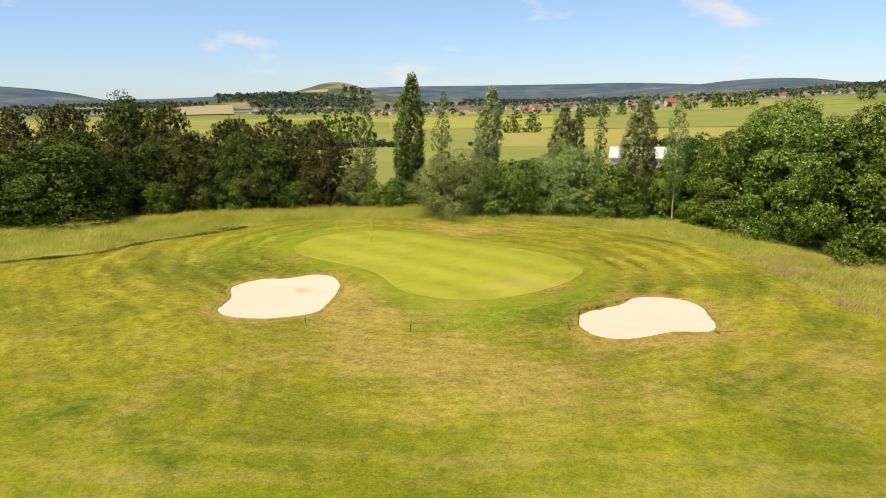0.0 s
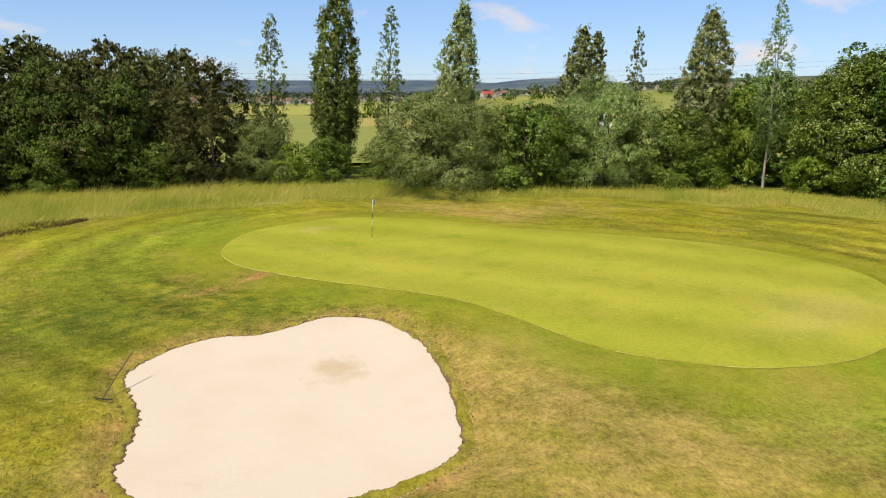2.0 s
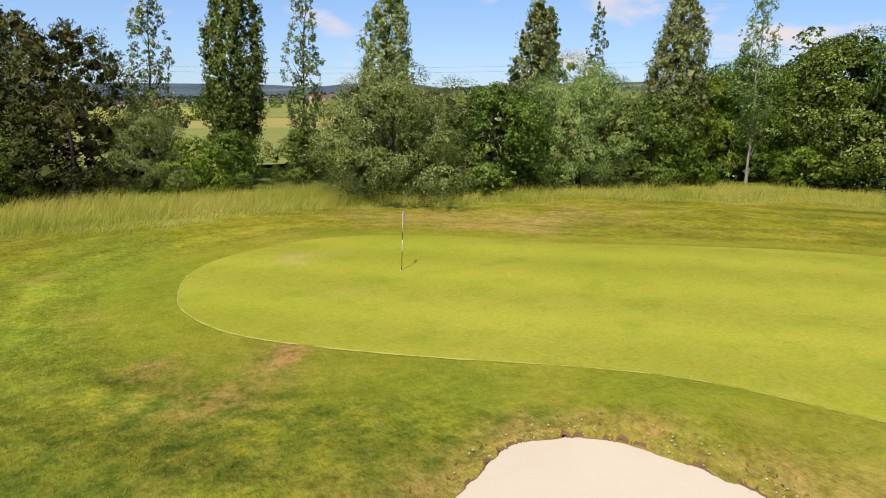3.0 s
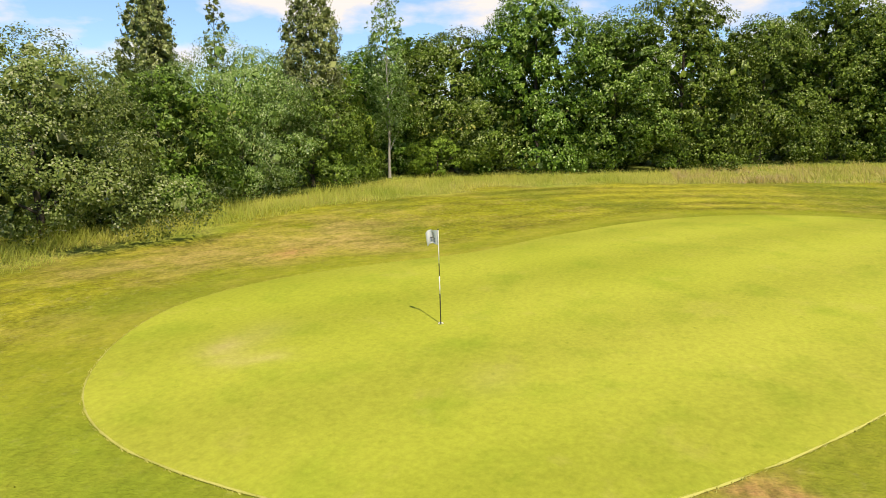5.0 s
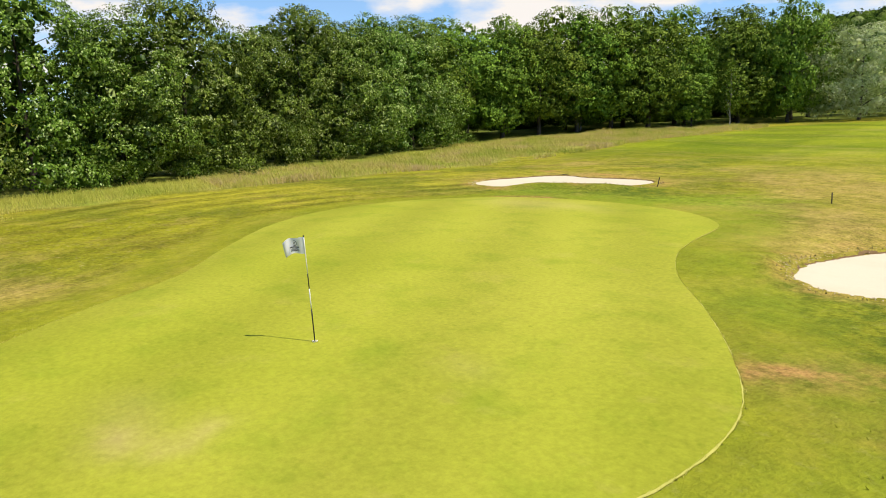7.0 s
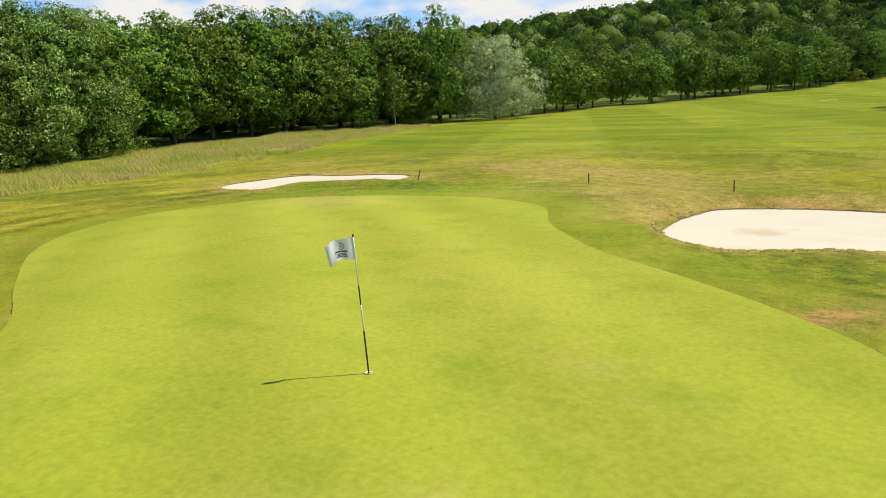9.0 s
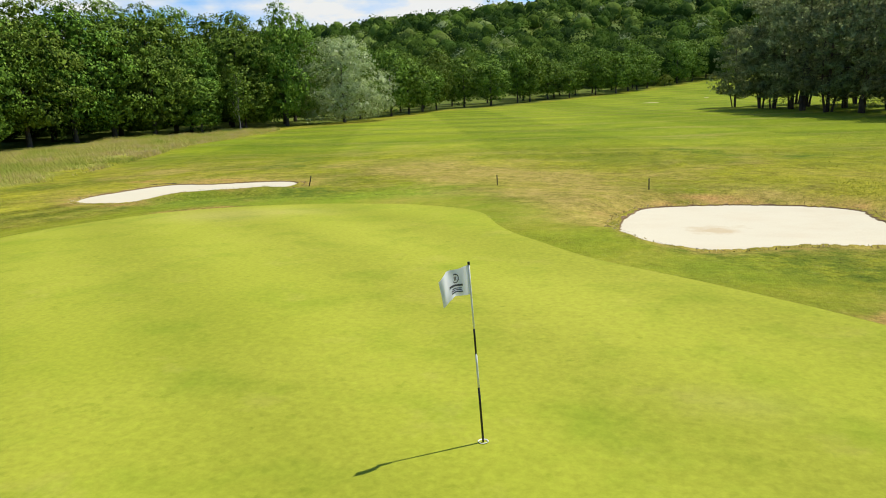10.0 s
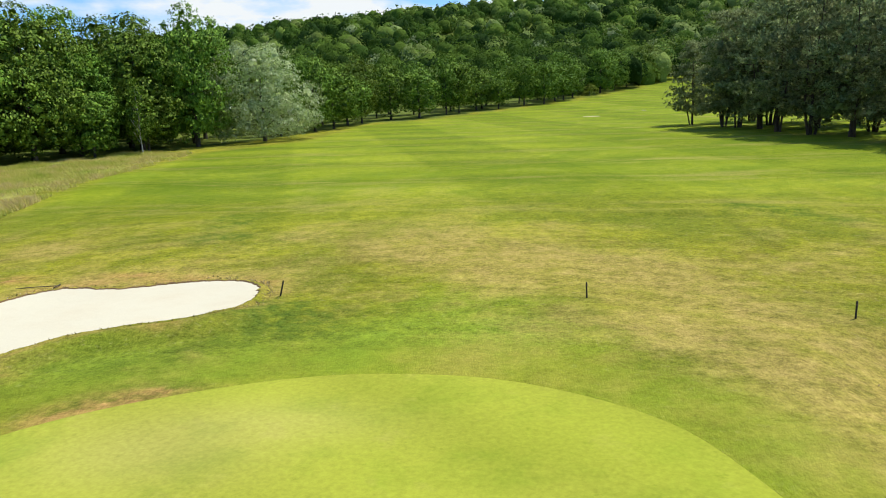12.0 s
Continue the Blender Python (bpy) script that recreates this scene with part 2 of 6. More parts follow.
    # grass of the wood floor, the trees' shade put into its darker green
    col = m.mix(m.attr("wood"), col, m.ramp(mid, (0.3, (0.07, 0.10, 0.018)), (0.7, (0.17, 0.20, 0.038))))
    crop = m.ramp(m.noise(0.006, 3), (0.36, (0.18, 0.225, 0.045)), (0.5, (0.25, 0.275, 0.06)), (0.64, (0.36, 0.32, 0.10)))
    col = m.mix(m.attr("valley"), col, crop)
    # far patchwork of fields and woods, greyed in colour to stand for haze
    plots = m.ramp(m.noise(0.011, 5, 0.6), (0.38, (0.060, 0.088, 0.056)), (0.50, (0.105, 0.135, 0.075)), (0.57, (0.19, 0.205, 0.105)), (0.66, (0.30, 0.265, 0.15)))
    col = m.mix(m.attr("hazy_plots"), col, plots)
    # far wooded hills, the blue of distance haze put into their colour
    col = m.mix(m.attr("hazy_forest"), col, m.ramp(m.noise(0.006, 6, 0.65), (0.36, (0.050, 0.084, 0.118)), (0.54, (0.085, 0.122, 0.145)), (0.66, (0.16, 0.19, 0.155))))
    m.bump(m.math("ADD", fine, m.math("ADD", blade, m.math("MULTIPLY", small, 2.0))), 0.7, 0.06)
    return m.colour(col)


TURF = turf_material()


def green_material():
    m = Nodes("putting_green_turf", 0.9, 0.05)
    big, mid, fine = m.noise(0.11, 4), m.noise(0.55, 5, 0.6), m.noise(9.0, 5, 0.7)
    col = m.mix(m.ramp(big, (0.35, 0.0), (0.65, 1.0)), (0.285, 0.310, 0.030), (0.338, 0.345, 0.042))
    col = m.mix(m.ramp(mid, (0.50, 0.0), (0.72, 0.75)), col, (0.210, 0.268, 0.022))
    col = m.mix(m.ramp(m.noise(2.6, 5, 0.7), (0.60, 0.0), (0.70, 0.40)), col, (0.17, 0.215, 0.016))
    col = m.mix(m.ramp(m.noise(0.8, 5, 0.65), (0.58, 0.0), (0.72, 0.35)), col, (0.40, 0.35, 0.08))
    col = m.mix(m.attr("dry"), col, (0.43, 0.35, 0.13))
    sp = m.n.new("ShaderNodeSeparateXYZ")
    m.l.new(m.pos, sp.inputs[0])
    lane = m.math("SINE", m.math("MULTIPLY", m.math("MULTIPLY_ADD", sp.outputs[0], 0.7, m.math("MULTIPLY_ADD", m.noise(0.3, 2), 1.2, m.math("MULTIPLY", sp.outputs[1], 0.72))), 1.45))
    tone = m.math("ADD", m.math("MULTIPLY_ADD", m.math("SUBTRACT", fine, 0.5), 0.75, 1.0), m.math("MULTIPLY", lane, 0.07))
    scale = m.n.new("ShaderNodeVectorMath")
    scale.operation = "SCALE"
    m.l.new(col, scale.inputs[0])
    m.put(scale.inputs["Scale"], tone)
    m.bump(fine, 0.25, 0.01)
    return m.colour(scale.outputs[0])


GREEN = green_material()


def plain(name, a, b, scale=4.0, rough=0.8, bump=0.2, metal=0.0, spec=0.3):
    m = Nodes(name, rough, spec)
    m.p.inputs["Metallic"].default_value = metal
    f = m.noise(scale, 6, 0.65)
    m.bump(f, bump, 0.02)
    return m.colour(m.mix(m.noise(scale * 0.13, 3), m.ramp(f, (0.3, a), (0.7, b)), b))


COLLAR = plain("collar_turf", (0.29, 0.30, 0.04), (0.47, 0.44, 0.11), 2.0)
SOIL = plain("bunker_lip_soil", (0.085, 0.048, 0.020), (0.20, 0.125, 0.058), 9.0, 0.95, 0.8)
WORN = plain("worn_turf", (0.36, 0.36, 0.11), (0.47, 0.44, 0.20), 3.0, 0.95)
CRUMB = plain("sandy_crumbs", (0.34, 0.27, 0.15), (0.58, 0.50, 0.36), 5.0, 0.95)
DEADWOOD = plain("weathered_wood", (0.05, 0.04, 0.03), (0.14, 0.11, 0.08), 20.0)
WHITE = plain("flag_cloth", (0.74, 0.74, 0.76), (0.82, 0.82, 0.84), 12.0, 0.75, 0.1)
POLE_WHITE = plain("pole_white", (0.72, 0.72, 0.70), (0.80, 0.80, 0.78), 30.0, 0.35, 0.0)
POLE_BLACK = plain("pole_black", (0.012, 0.012, 0.012), (0.022, 0.022, 0.022), 30.0, 0.35, 0.0)
INK = plain("flag_print", (0.05, 0.05, 0.06), (0.09, 0.09, 0.10), 30.0)
CUP = plain("cup_plastic", (0.70, 0.70, 0.68), (0.78, 0.78, 0.76), 20.0, 0.4, 0.0)
STAKE = plain("stake_dark", (0.015, 0.016, 0.014), (0.05, 0.045, 0.035), 25.0, 0.7)


def sand_material():
    m = Nodes("bunker_sand", 0.95, 0.1)
    mid, fine = m.noise(0.5, 4, 0.6), m.noise(14, 6, 0.7)
    col = m.mix(m.ramp(mid, (0.45, 0.0), (0.72, 0.5)), (0.61, 0.55, 0.42), (0.57, 0.48, 0.345))
    tread = m.math("ADD", m.attr("dry"), m.math("MULTIPLY", m.math("SUBTRACT", m.noise(1.6, 5, 0.65), 0.5), 1.1))
    col = m.mix(m.ramp(tread, (0.38, 0.0), (0.75, 0.75)), col, (0.50, 0.385, 0.235))
    m.bump(m.math("ADD", m.math("MULTIPLY", fine, 0.35), m.noise(1.7, 5, 0.6)), 0.35, 0.05)
    return m.colour(m.mix(m.ramp(fine, (0.3, 0.07), (0.55, 0.0)), col, (0.40, 0.32, 0.22)))


SAND = sand_material()


def blade_material(name, *cols):
    m = Nodes(name, 0.7, 0.2)
    isl = m.n.new("ShaderNodeNewGeometry").outputs["Random Per Island"]
    patch = m.noise(0.22, 4)
    f = m.math("ADD", m.math("MULTIPLY", isl, 0.45), m.math("MULTIPLY_ADD", patch, 2.4, -0.95), clamp=True)
    col = m.ramp(f, *[(k / (len(cols) - 1), c) for k, c in enumerate(cols)])
    m.colour(col)
    tr = m.n.new("ShaderNodeBsdfTranslucent")
    m.l.new(col, tr.inputs["Color"])
    mx = m.n.new("ShaderNodeMixShader")
    mx.inputs[0].default_value = 0.5
    m.l.new(m.p.outputs[0], mx.inputs[1])
    m.l.new(tr.outputs[0], mx.inputs[2])
    m.l.new(mx.outputs[0], m.n["Material Output"].inputs["Surface"])
    return m.mat


TALL = blade_material("tall_grass_blades", (0.33, 0.40, 0.055), (0.50, 0.51, 0.10), (0.63, 0.56, 0.16))
MEADOW = blade_material("meadow_grass_blades", (0.29, 0.37, 0.05), (0.46, 0.46, 0.09), (0.57, 0.49, 0.16), (0.52, 0.39, 0.22))
STRAW = blade_material("straw_tufts", (0.20, 0.19, 0.04), (0.38, 0.30, 0.12), (0.55, 0.44, 0.26))
THATCH = blade_material("dead_thatch", (0.09, 0.065, 0.022), (0.17, 0.12, 0.045), (0.30, 0.23, 0.08))
TUFT = blade_material("short_tufts", (0.19, 0.22, 0.020), (0.29, 0.29, 0.035), (0.38, 0.33, 0.07))


def field_material(name, a, b):
    m = Nodes(name, 0.9, 0.1)
    f = m.noise(0.02, 4)
    col = m.mix(m.ramp(f, (0.35, 0.0), (0.65, 1.0)), a, b)
    g = m.noise(0.15, 4, 0.6, stretch=(1.0, 0.15, 1))
    return m.colour(m.mix(m.math("MULTIPLY", g, 0.5), col, tuple(c * 0.72 for c in b)))


CROP_GREEN = field_material("crop_green", (0.21, 0.25, 0.05), (0.27, 0.29, 0.07))
CROP_PALE = field_material("crop_pale", (0.30, 0.32, 0.06), (0.36, 0.35, 0.08))
CROP_GOLD = field_material("crop_gold", (0.38, 0.33, 0.08), (0.34, 0.32, 0.09))
# crops of the far slopes, with air haze mixed into the green
CROP_HAZE = field_material("crop_haze", (0.17, 0.20, 0.085), (0.23, 0.245, 0.11))
CROP_STRAW = field_material("crop_straw", (0.42, 0.35, 0.20), (0.36, 0.31, 0.16))
WALL = plain("house_render", (0.44, 0.38, 0.32), (0.60, 0.54, 0.47), 0.6, 0.9)
ROOF = plain("roof_tiles", (0.15, 0.085, 0.062), (0.24, 0.135, 0.098), 1.2, 0.9)
ROOF_RED = plain("roof_red", (0.34, 0.06, 0.045), (0.42, 0.09, 0.065), 1.2, 0.8)
ROOF_GREY = plain("roof_grey", (0.14, 0.13, 0.13), (0.22, 0.20, 0.20), 1.2, 0.9)
SHEET = plain("shed_sheet", (0.48, 0.47, 0.44), (0.58, 0.57, 0.54), 0.8, 0.6)
GLASS = plain("dark_window", (0.02, 0.022, 0.026), (0.035, 0.037, 0.04), 2.0, 0.15, 0.0)
WIRE = plain("cable_black", (0.03, 0.03, 0.03), (0.05, 0.05, 0.05), 5.0, 0.6)



def hill_leaf():
    """Foliage of the far wood: each tree has its own green."""
    m = Nodes("leaf_hill", 0.8, 0.03)
    col = m.ramp(m.attr("tone"), (0.0, (0.028, 0.060, 0.012)), (0.35, (0.072, 0.130, 0.017)), (0.7, (0.145, 0.222, 0.032)), (0.9, (0.24, 0.31, 0.075)), (1.0, (0.26, 0.32, 0.15)))
    hsv = m.n.new("ShaderNodeHueSaturation")
    m.put(hsv.inputs["Value"], m.math("MULTIPLY_ADD", m.n.new("ShaderNodeNewGeometry").outputs["Random Per Island"], 0.5, m.math("MULTIPLY_ADD", m.noise(0.5, 4, 0.7), 0.8, 0.35)))
    m.l.new(col, hsv.inputs["Color"])
    m.colour(hsv.outputs[0])
    tr = m.n.new("ShaderNodeBsdfTranslucent")
    m.l.new(hsv.outputs[0], tr.inputs["Color"])
    mx = m.n.new("ShaderNodeMixShader")
    mx.inputs[0].default_value = 0.25
    m.bump(m.noise(0.9, 5, 0.75), 0.9, 1.2)
    m.l.new(m.p.outputs[0], mx.inputs[1])
    m.l.new(tr.outputs[0], mx.inputs[2])
    m.l.new(mx.outputs[0], m.n["Material Output"].inputs["Surface"])
    return m.mat


LEAF_HILL = hill_leaf()

# ---- mesh helpers ----


def mesh_from(name, verts, faces, mat, smooth=False, attrs=None, normals=None):
    """A mesh from arrays: verts n x 3, faces m x 3 or m x 4."""
    verts, faces = np.asarray(verts, np.float32), np.asarray(faces, np.int32)
    me = bpy.data.meshes.new(name)
    k = faces.shape[1]
    me.vertices.add(len(verts))
    me.vertices.foreach_set("co", verts.ravel())
    me.loops.add(faces.size)
    me.loops.foreach_set("vertex_index", faces.ravel())
    me.polygons.add(len(faces))
    me.polygons.foreach_set("loop_start", np.arange(0, faces.size, k, dtype=np.int32))
    me.polygons.foreach_set("use_smooth", np.full(len(faces), smooth, bool))
    for key, val in (attrs or {}).items():
        a = me.attributes.new(key, "FLOAT", "POINT")
        a.data.foreach_set("value", np.asarray(val, np.float32))
    me.update(calc_edges=True)
    me.validate()
    me.materials.append(mat)
    if normals is not None:
        me.polygons.foreach_set("use_smooth", np.ones(len(faces), bool))
        me.normals_split_custom_set_from_vertices(np.asarray(normals, float).tolist())
    return me


def part(name, me, parent, label=""):
    ob = new(name, me)
    ob.parent = parent
    return tagged(ob, label)


def bm_mesh(name, bm, mat, smooth=False):
    me = bpy.data.meshes.new(name)
    bmesh.ops.recalc_face_normals(bm, faces=bm.faces)
    bm.to_mesh(me)
    bm.free()
    for p in me.polygons:
        p.use_smooth = smooth
    me.materials.append(mat)
    return me


def tubes(paths, sides=7):
    """Tapered tubes: each path is a list of (point, radius). Returns verts, quads."""
    vs, fs, n = [], [], 0
    ang = np.linspace(0, 2 * np.pi, sides, endpoint=False)
    for path in paths:
        pts = np.array([p for p, _ in path], float)
        tan = np.gradient(pts, axis=0)
        for k, (p, r) in enumerate(path):
            t = tan[k] / (np.linalg.norm(tan[k]) + 1e-9)
            u = np.cross(t, (0.31, 0.95, 0.05))
            u /= np.linalg.norm(u) + 1e-9
            v = np.cross(t, u)
            vs.append(np.asarray(p) + r * (np.cos(ang)[:, None] * u + np.sin(ang)[:, None] * v))
            if k:
                a = n + (k - 1) * sides
                for q in range(sides):
                    w = (q + 1) % sides
                    fs.append((a + q, a + w, a + sides + w, a + sides + q))
        n += len(path) * sides
    return np.concatenate(vs), np.array(fs)


def leaves(rng, pts, nor, length, width, droop=0.15, spread=0.8, stick=0.35):
    """One folded leaf spray for each point, facing outward; returns verts, quads."""
    n = len(pts)
    face = nor + spread * rng.normal(size=(n, 3))
    face /= np.linalg.norm(face, axis=1, keepdims=True) + 1e-9
    d = np.cross(face, rng.normal(size=(n, 3)))
    d /= np.linalg.norm(d, axis=1, keepdims=True) + 1e-9
    d = d + stick * nor
    d[:, 2] -= droop
    d /= np.linalg.norm(d, axis=1, keepdims=True) + 1e-9
    side = np.cross(d, face)
    side /= np.linalg.norm(side, axis=1, keepdims=True) + 1e-9
    ln = (length * rng.uniform(0.6, 1.3, n))[:, None]
    wd = (width * rng.uniform(0.6, 1.3, n))[:, None]
    base = pts - 0.45 * ln * d
    mid = pts + 0.05 * ln * d + 0.10 * ln * face
    v = np.stack([base, mid + 0.5 * wd * side, pts + 0.55 * ln * d - 0.05 * ln * face, mid - 0.5 * wd * side], 1).reshape(-1, 3)
    return v, np.arange(4 * n).reshape(n, 4)


def lobed(rng, n, lobes, inside=0.72, low=-1.0):
    """Points spread over the outer skin of many lobes (cx, cy, cz, r, squash), with outward normals."""
    lob = np.asarray(lobes, float)
    w = lob[:, 3] ** 2
    got_p, got_n, need = [], [], n
    while need > 0:
        m = int(need * 1.9) + 50
        k = rng.choice(len(lob), m, p=w / w.sum())
        d = rng.normal(size=(m, 3))
        d /= np.linalg.norm(d, axis=1, keepdims=True)
        d[:, 2] = np.where(rng.random(m) < 0.45, np.abs(d[:, 2]), d[:, 2])
        r = lob[k, 3] * rng.uniform(0.72, 1.06, m)
        off = d * r[:, None]
        off[:, 2] *= lob[k, 4]
        p = lob[k, :3] + off
        rel = p[:, None, :] - lob[None, :, :3]
        rel[:, :, 2] /= lob[None, :, 4]
        deep = (np.linalg.norm(rel, axis=2) / lob[None, :, 3]).min(1)
        ok = (deep > inside) & (p[:, 2] > low)
        got_p.append(p[ok])
        got_n.append(d[ok])
        need -= int(ok.sum())
    return np.concatenate(got_p)[:n], np.concatenate(got_n)[:n]


def tree_object(name, label, category, trunk, bark, crown, leaf, group="", trunk_label=""):
    e = new(name)
    e.empty_display_size = 0.5
    tagged(e, label, category, group)
    v, f = trunk
    part("trunk", mesh_from("trunk", v, f, bark, True), e, trunk_label)
    v, f, *nor = crown
    part("crown", mesh_from("crown", v, f, leaf, normals=nor[0] if nor else None), e)
    return e


def limbs(rng, height, trunk_r, fork, reach, count, lean=(0, 0), rise=0.55):
    """A tapered trunk with boughs that leave it above the fork."""
    top = np.array([lean[0], lean[1], height * 0.93])
    spine = [(np.array([top[0] * s * s, top[1] * s * s, top[2] * s]) + (0 if s in (0, 1) else 1) * rng.normal(0, 0.06, 3), trunk_r * (1 - 0.9 * s) * (1.25 if s == 0 else 1)) for s in np.linspace(0, 1, 8)]
    paths = [spine]
    for k in range(count):
        s = fork + (0.9 - fork) * (k + rng.random()) / count
        b = np.array([top[0] * s * s, top[1] * s * s, top[2] * s])
        a = rng.uniform(0, 2 * np.pi)
        ln = reach * rng.uniform(0.6, 1.0) * (1.1 - 0.6 * s)
        out = np.array([math.cos(a), math.sin(a), rise])
        paths.append([(b, trunk_r * 0.5 * (1 - s * 0.8)), (b + out * ln * 0.5 + (0, 0, 0.06 * ln), trunk_r * 0.28 * (1 - s * 0.8)), (b + out * ln, 0.012)])
    return tubes(paths)


def sprays(rng, n, lobes, mid, per=12, spray=0.40, up=0.30, low=0.05, rough=0.42, under=-0.25):
    """Leaf points on small sprays that sit on the outer skin of a crown's lobes (cx, cy, cz, r, squash).
    Returns points, facing normals and shading normals."""
    lob = np.asarray(lobes, float)
    out = lob[:, :3] - np.c_[np.zeros((len(lob), 2)), 0.55 * lob[:, 2] + 0.45 * mid]
    out /= np.linalg.norm(out, axis=1, keepdims=True) + 1e-9
    lean = 0.8 * out + np.array([0, 0, 0.5])
    w = lob[:, 3] ** 2
    want, cen, dirs, own = n // per + 1, [], [], []
    while want > 0:
        m = 3 * want + 40
        k = rng.choice(len(lob), m, p=w / w.sum())
        d = rng.normal(size=(m, 3))
        d /= np.linalg.norm(d, axis=1, keepdims=True)
        off = d * (lob[k, 3] * rng.uniform(0.78, 1.04, m))[:, None]
        off[:, 2] *= lob[k, 4]
        c = lob[k, :3] + off
        rel = c[:, None, :] - lob[None, :, :3]
        rel[:, :, 2] /= lob[None, :, 4]
        deep = (np.linalg.norm(rel, axis=2) / lob[None, :, 3]).min(1)
        ok = np.nonzero(((d * lean[k]).sum(1) > under + 0.3 * rng.normal(size=m)) & (deep > 0.74) & (c[:, 2] > low))[0][:want]
        cen.append(c[ok])
        dirs.append(d[ok])
        own.append(k[ok])
        want -= len(ok)
    cen, dirs, own = np.concatenate(cen), np.concatenate(dirs), np.concatenate(own)
    j = np.repeat(np.arange(len(cen)), per)[:n]
    e = rng.normal(size=(len(j), 3)) + 0.5 * dirs[j]
    e /= np.linalg.norm(e, axis=1, keepdims=True)
    size = (spray * lob[own, 3] * rng.uniform(0.65, 1.35, len(own)))[j]
    off = e * (size * rng.uniform(0.35, 1.0, len(j)))[:, None]
    off[:, 2] *= np.minimum(lob[own[j], 4], 1.0)
    p = cen[j] + off
    face = 0.38 * e + 0.60 * dirs[j] + 0.75 * out[own[j]] + np.array([0, 0, up])
    nor = face / (np.linalg.norm(face, axis=1, keepdims=True) + 1e-9) + rough * rng.normal(size=p.shape)
    keep = p[:, 2] > low
    return p[keep], face[keep], nor[keep] / (np.linalg.norm(nor[keep], axis=1, keepdims=True) + 1e-9)


def inner_mass(rng, lobes, per=14, bulk=0.46):
    """The shaded leaf mass inside each lobe: broad crossing sprays. Returns verts, quads, normals."""
    lob = np.repeat(np.asarray(lobes, float), per, 0)
    d = rng.normal(size=(len(lob), 3))
    d /= np.linalg.norm(d, axis=1, keepdims=True)
    off = d * (lob[:, 3] * rng.uniform(0.05, 0.52, len(lob)))[:, None]
    off[:, 2] *= lob[:, 4]
    p = lob[:, :3] + off
    p[:, 2] = np.maximum(p[:, 2], 0.12)
    v, f = leaves(rng, p, d, 1.0, 0.85, 0.0, 0.6, 0.1)
    v = np.repeat(p, 4, 0) + (v - np.repeat(p, 4, 0)) * np.repeat(bulk * lob[:, 3], 4)[:, None]
    n = d + 0.4 * rng.normal(size=d.shape)
    return v, f, np.repeat(n / np.linalg.norm(n, axis=1, keepdims=True), 4, 0)


def crown_of(rng, n, lobes, mid, size, shape=0.78, droop=0.1, spread=0.4, stick=0.35, fill=8, bulk=0.56, core=(), **how):
    """Leaf sprays over a shaded inner mass, as verts, quads and shading normals."""
    p, face, nor = sprays(rng, n, lobes, mid, **how)
    v, f = leaves(rng, p, face, size, size * shape, droop, spread, stick)
    v2, f2, n2 = inner_mass(rng, list(lobes) + list(core), fill, bulk)
    return np.concatenate([v, v2]), np.concatenate([f, f2 + len(v)]), np.concatenate([np.repeat(nor, 4, 0), n2])


def broadleaf(seed, height, radius, bottom, n, leaf, size, name="broadleaf_tree", label="", bark=BARK, lobes_n=34, fork=0.25, group="", foot=0.85, clump=0.6, shape=0.78, droop=0.1, peak=2.2, **how):
    rng = np.random.default_rng(seed)
    mid = (bottom + height) / 2
    ph = rng.uniform(0, 6.28, 4)

    def wide(s, a):
        bulge = 1 + 0.15 * math.sin(2 * a + ph[0] + 3 * s) + 0.13 * math.sin(3 * a + ph[1] - 5 * s) + 0.08 * math.sin(9 * s + ph[2] + a)
        return radius * 0.93 * bulge * min(1.0, foot + 1.5 * s) * math.sqrt(max(0.03, 1.0 - max(0.0, (s - 0.40) / 0.60) ** peak))

    lobes, core = [], []
    count = int(1.45 * lobes_n)
    for k in range(count):
        s = (k + rng.random()) / count
        a = k * 2.399963 + rng.uniform(-0.55, 0.55)
        w, tall = wide(s, a), height - bottom - 0.8
        z = bottom + 0.35 + tall * s + 0.12 * (height - bottom) * math.sin(2 * a + ph[3]) * max(0.0, s - 0.5)
        q, r = rng.choice((0.76, 0.88, 0.98, 1.06)), 1.9 * clump * rng.choice((0.6, 0.85, 1.0, 1.4))
        lobes.append((math.cos(a) * q * w, math.sin(a) * q * w, z, r, rng.uniform(0.5, 0.72)))
        q = rng.uniform(0.2, 0.68)
        core.append((math.cos(a + 1) * q * w, math.sin(a + 1) * q * w, bottom + 0.5 + 0.9 * tall * s, 1.9 * clump, 0.9))
    # leading shoots stand out of the top
    for k in range(5):
        a, w = rng.uniform(0, 6.28), 0.35 * radius * math.sqrt(rng.random())
        lobes += [(math.cos(a) * w, math.sin(a) * w, height - 0.2 - 0.5 * j - 0.8 * rng.random(), clump * (0.35 + 0.22 * j), 1.2) for j in range(3)]
    crown = crown_of(rng, n, lobes, mid, size, shape, droop, fill=6, bulk=0.5, core=core, **{"under": -0.06, "per": 10, "spray": 0.33, "rough": 0.36, **how})
    return tree_object(name, label, "tree", limbs(rng, height, 0.018 * height + 0.02, fork, radius * 0.75, 9), bark, crown, leaf, group)


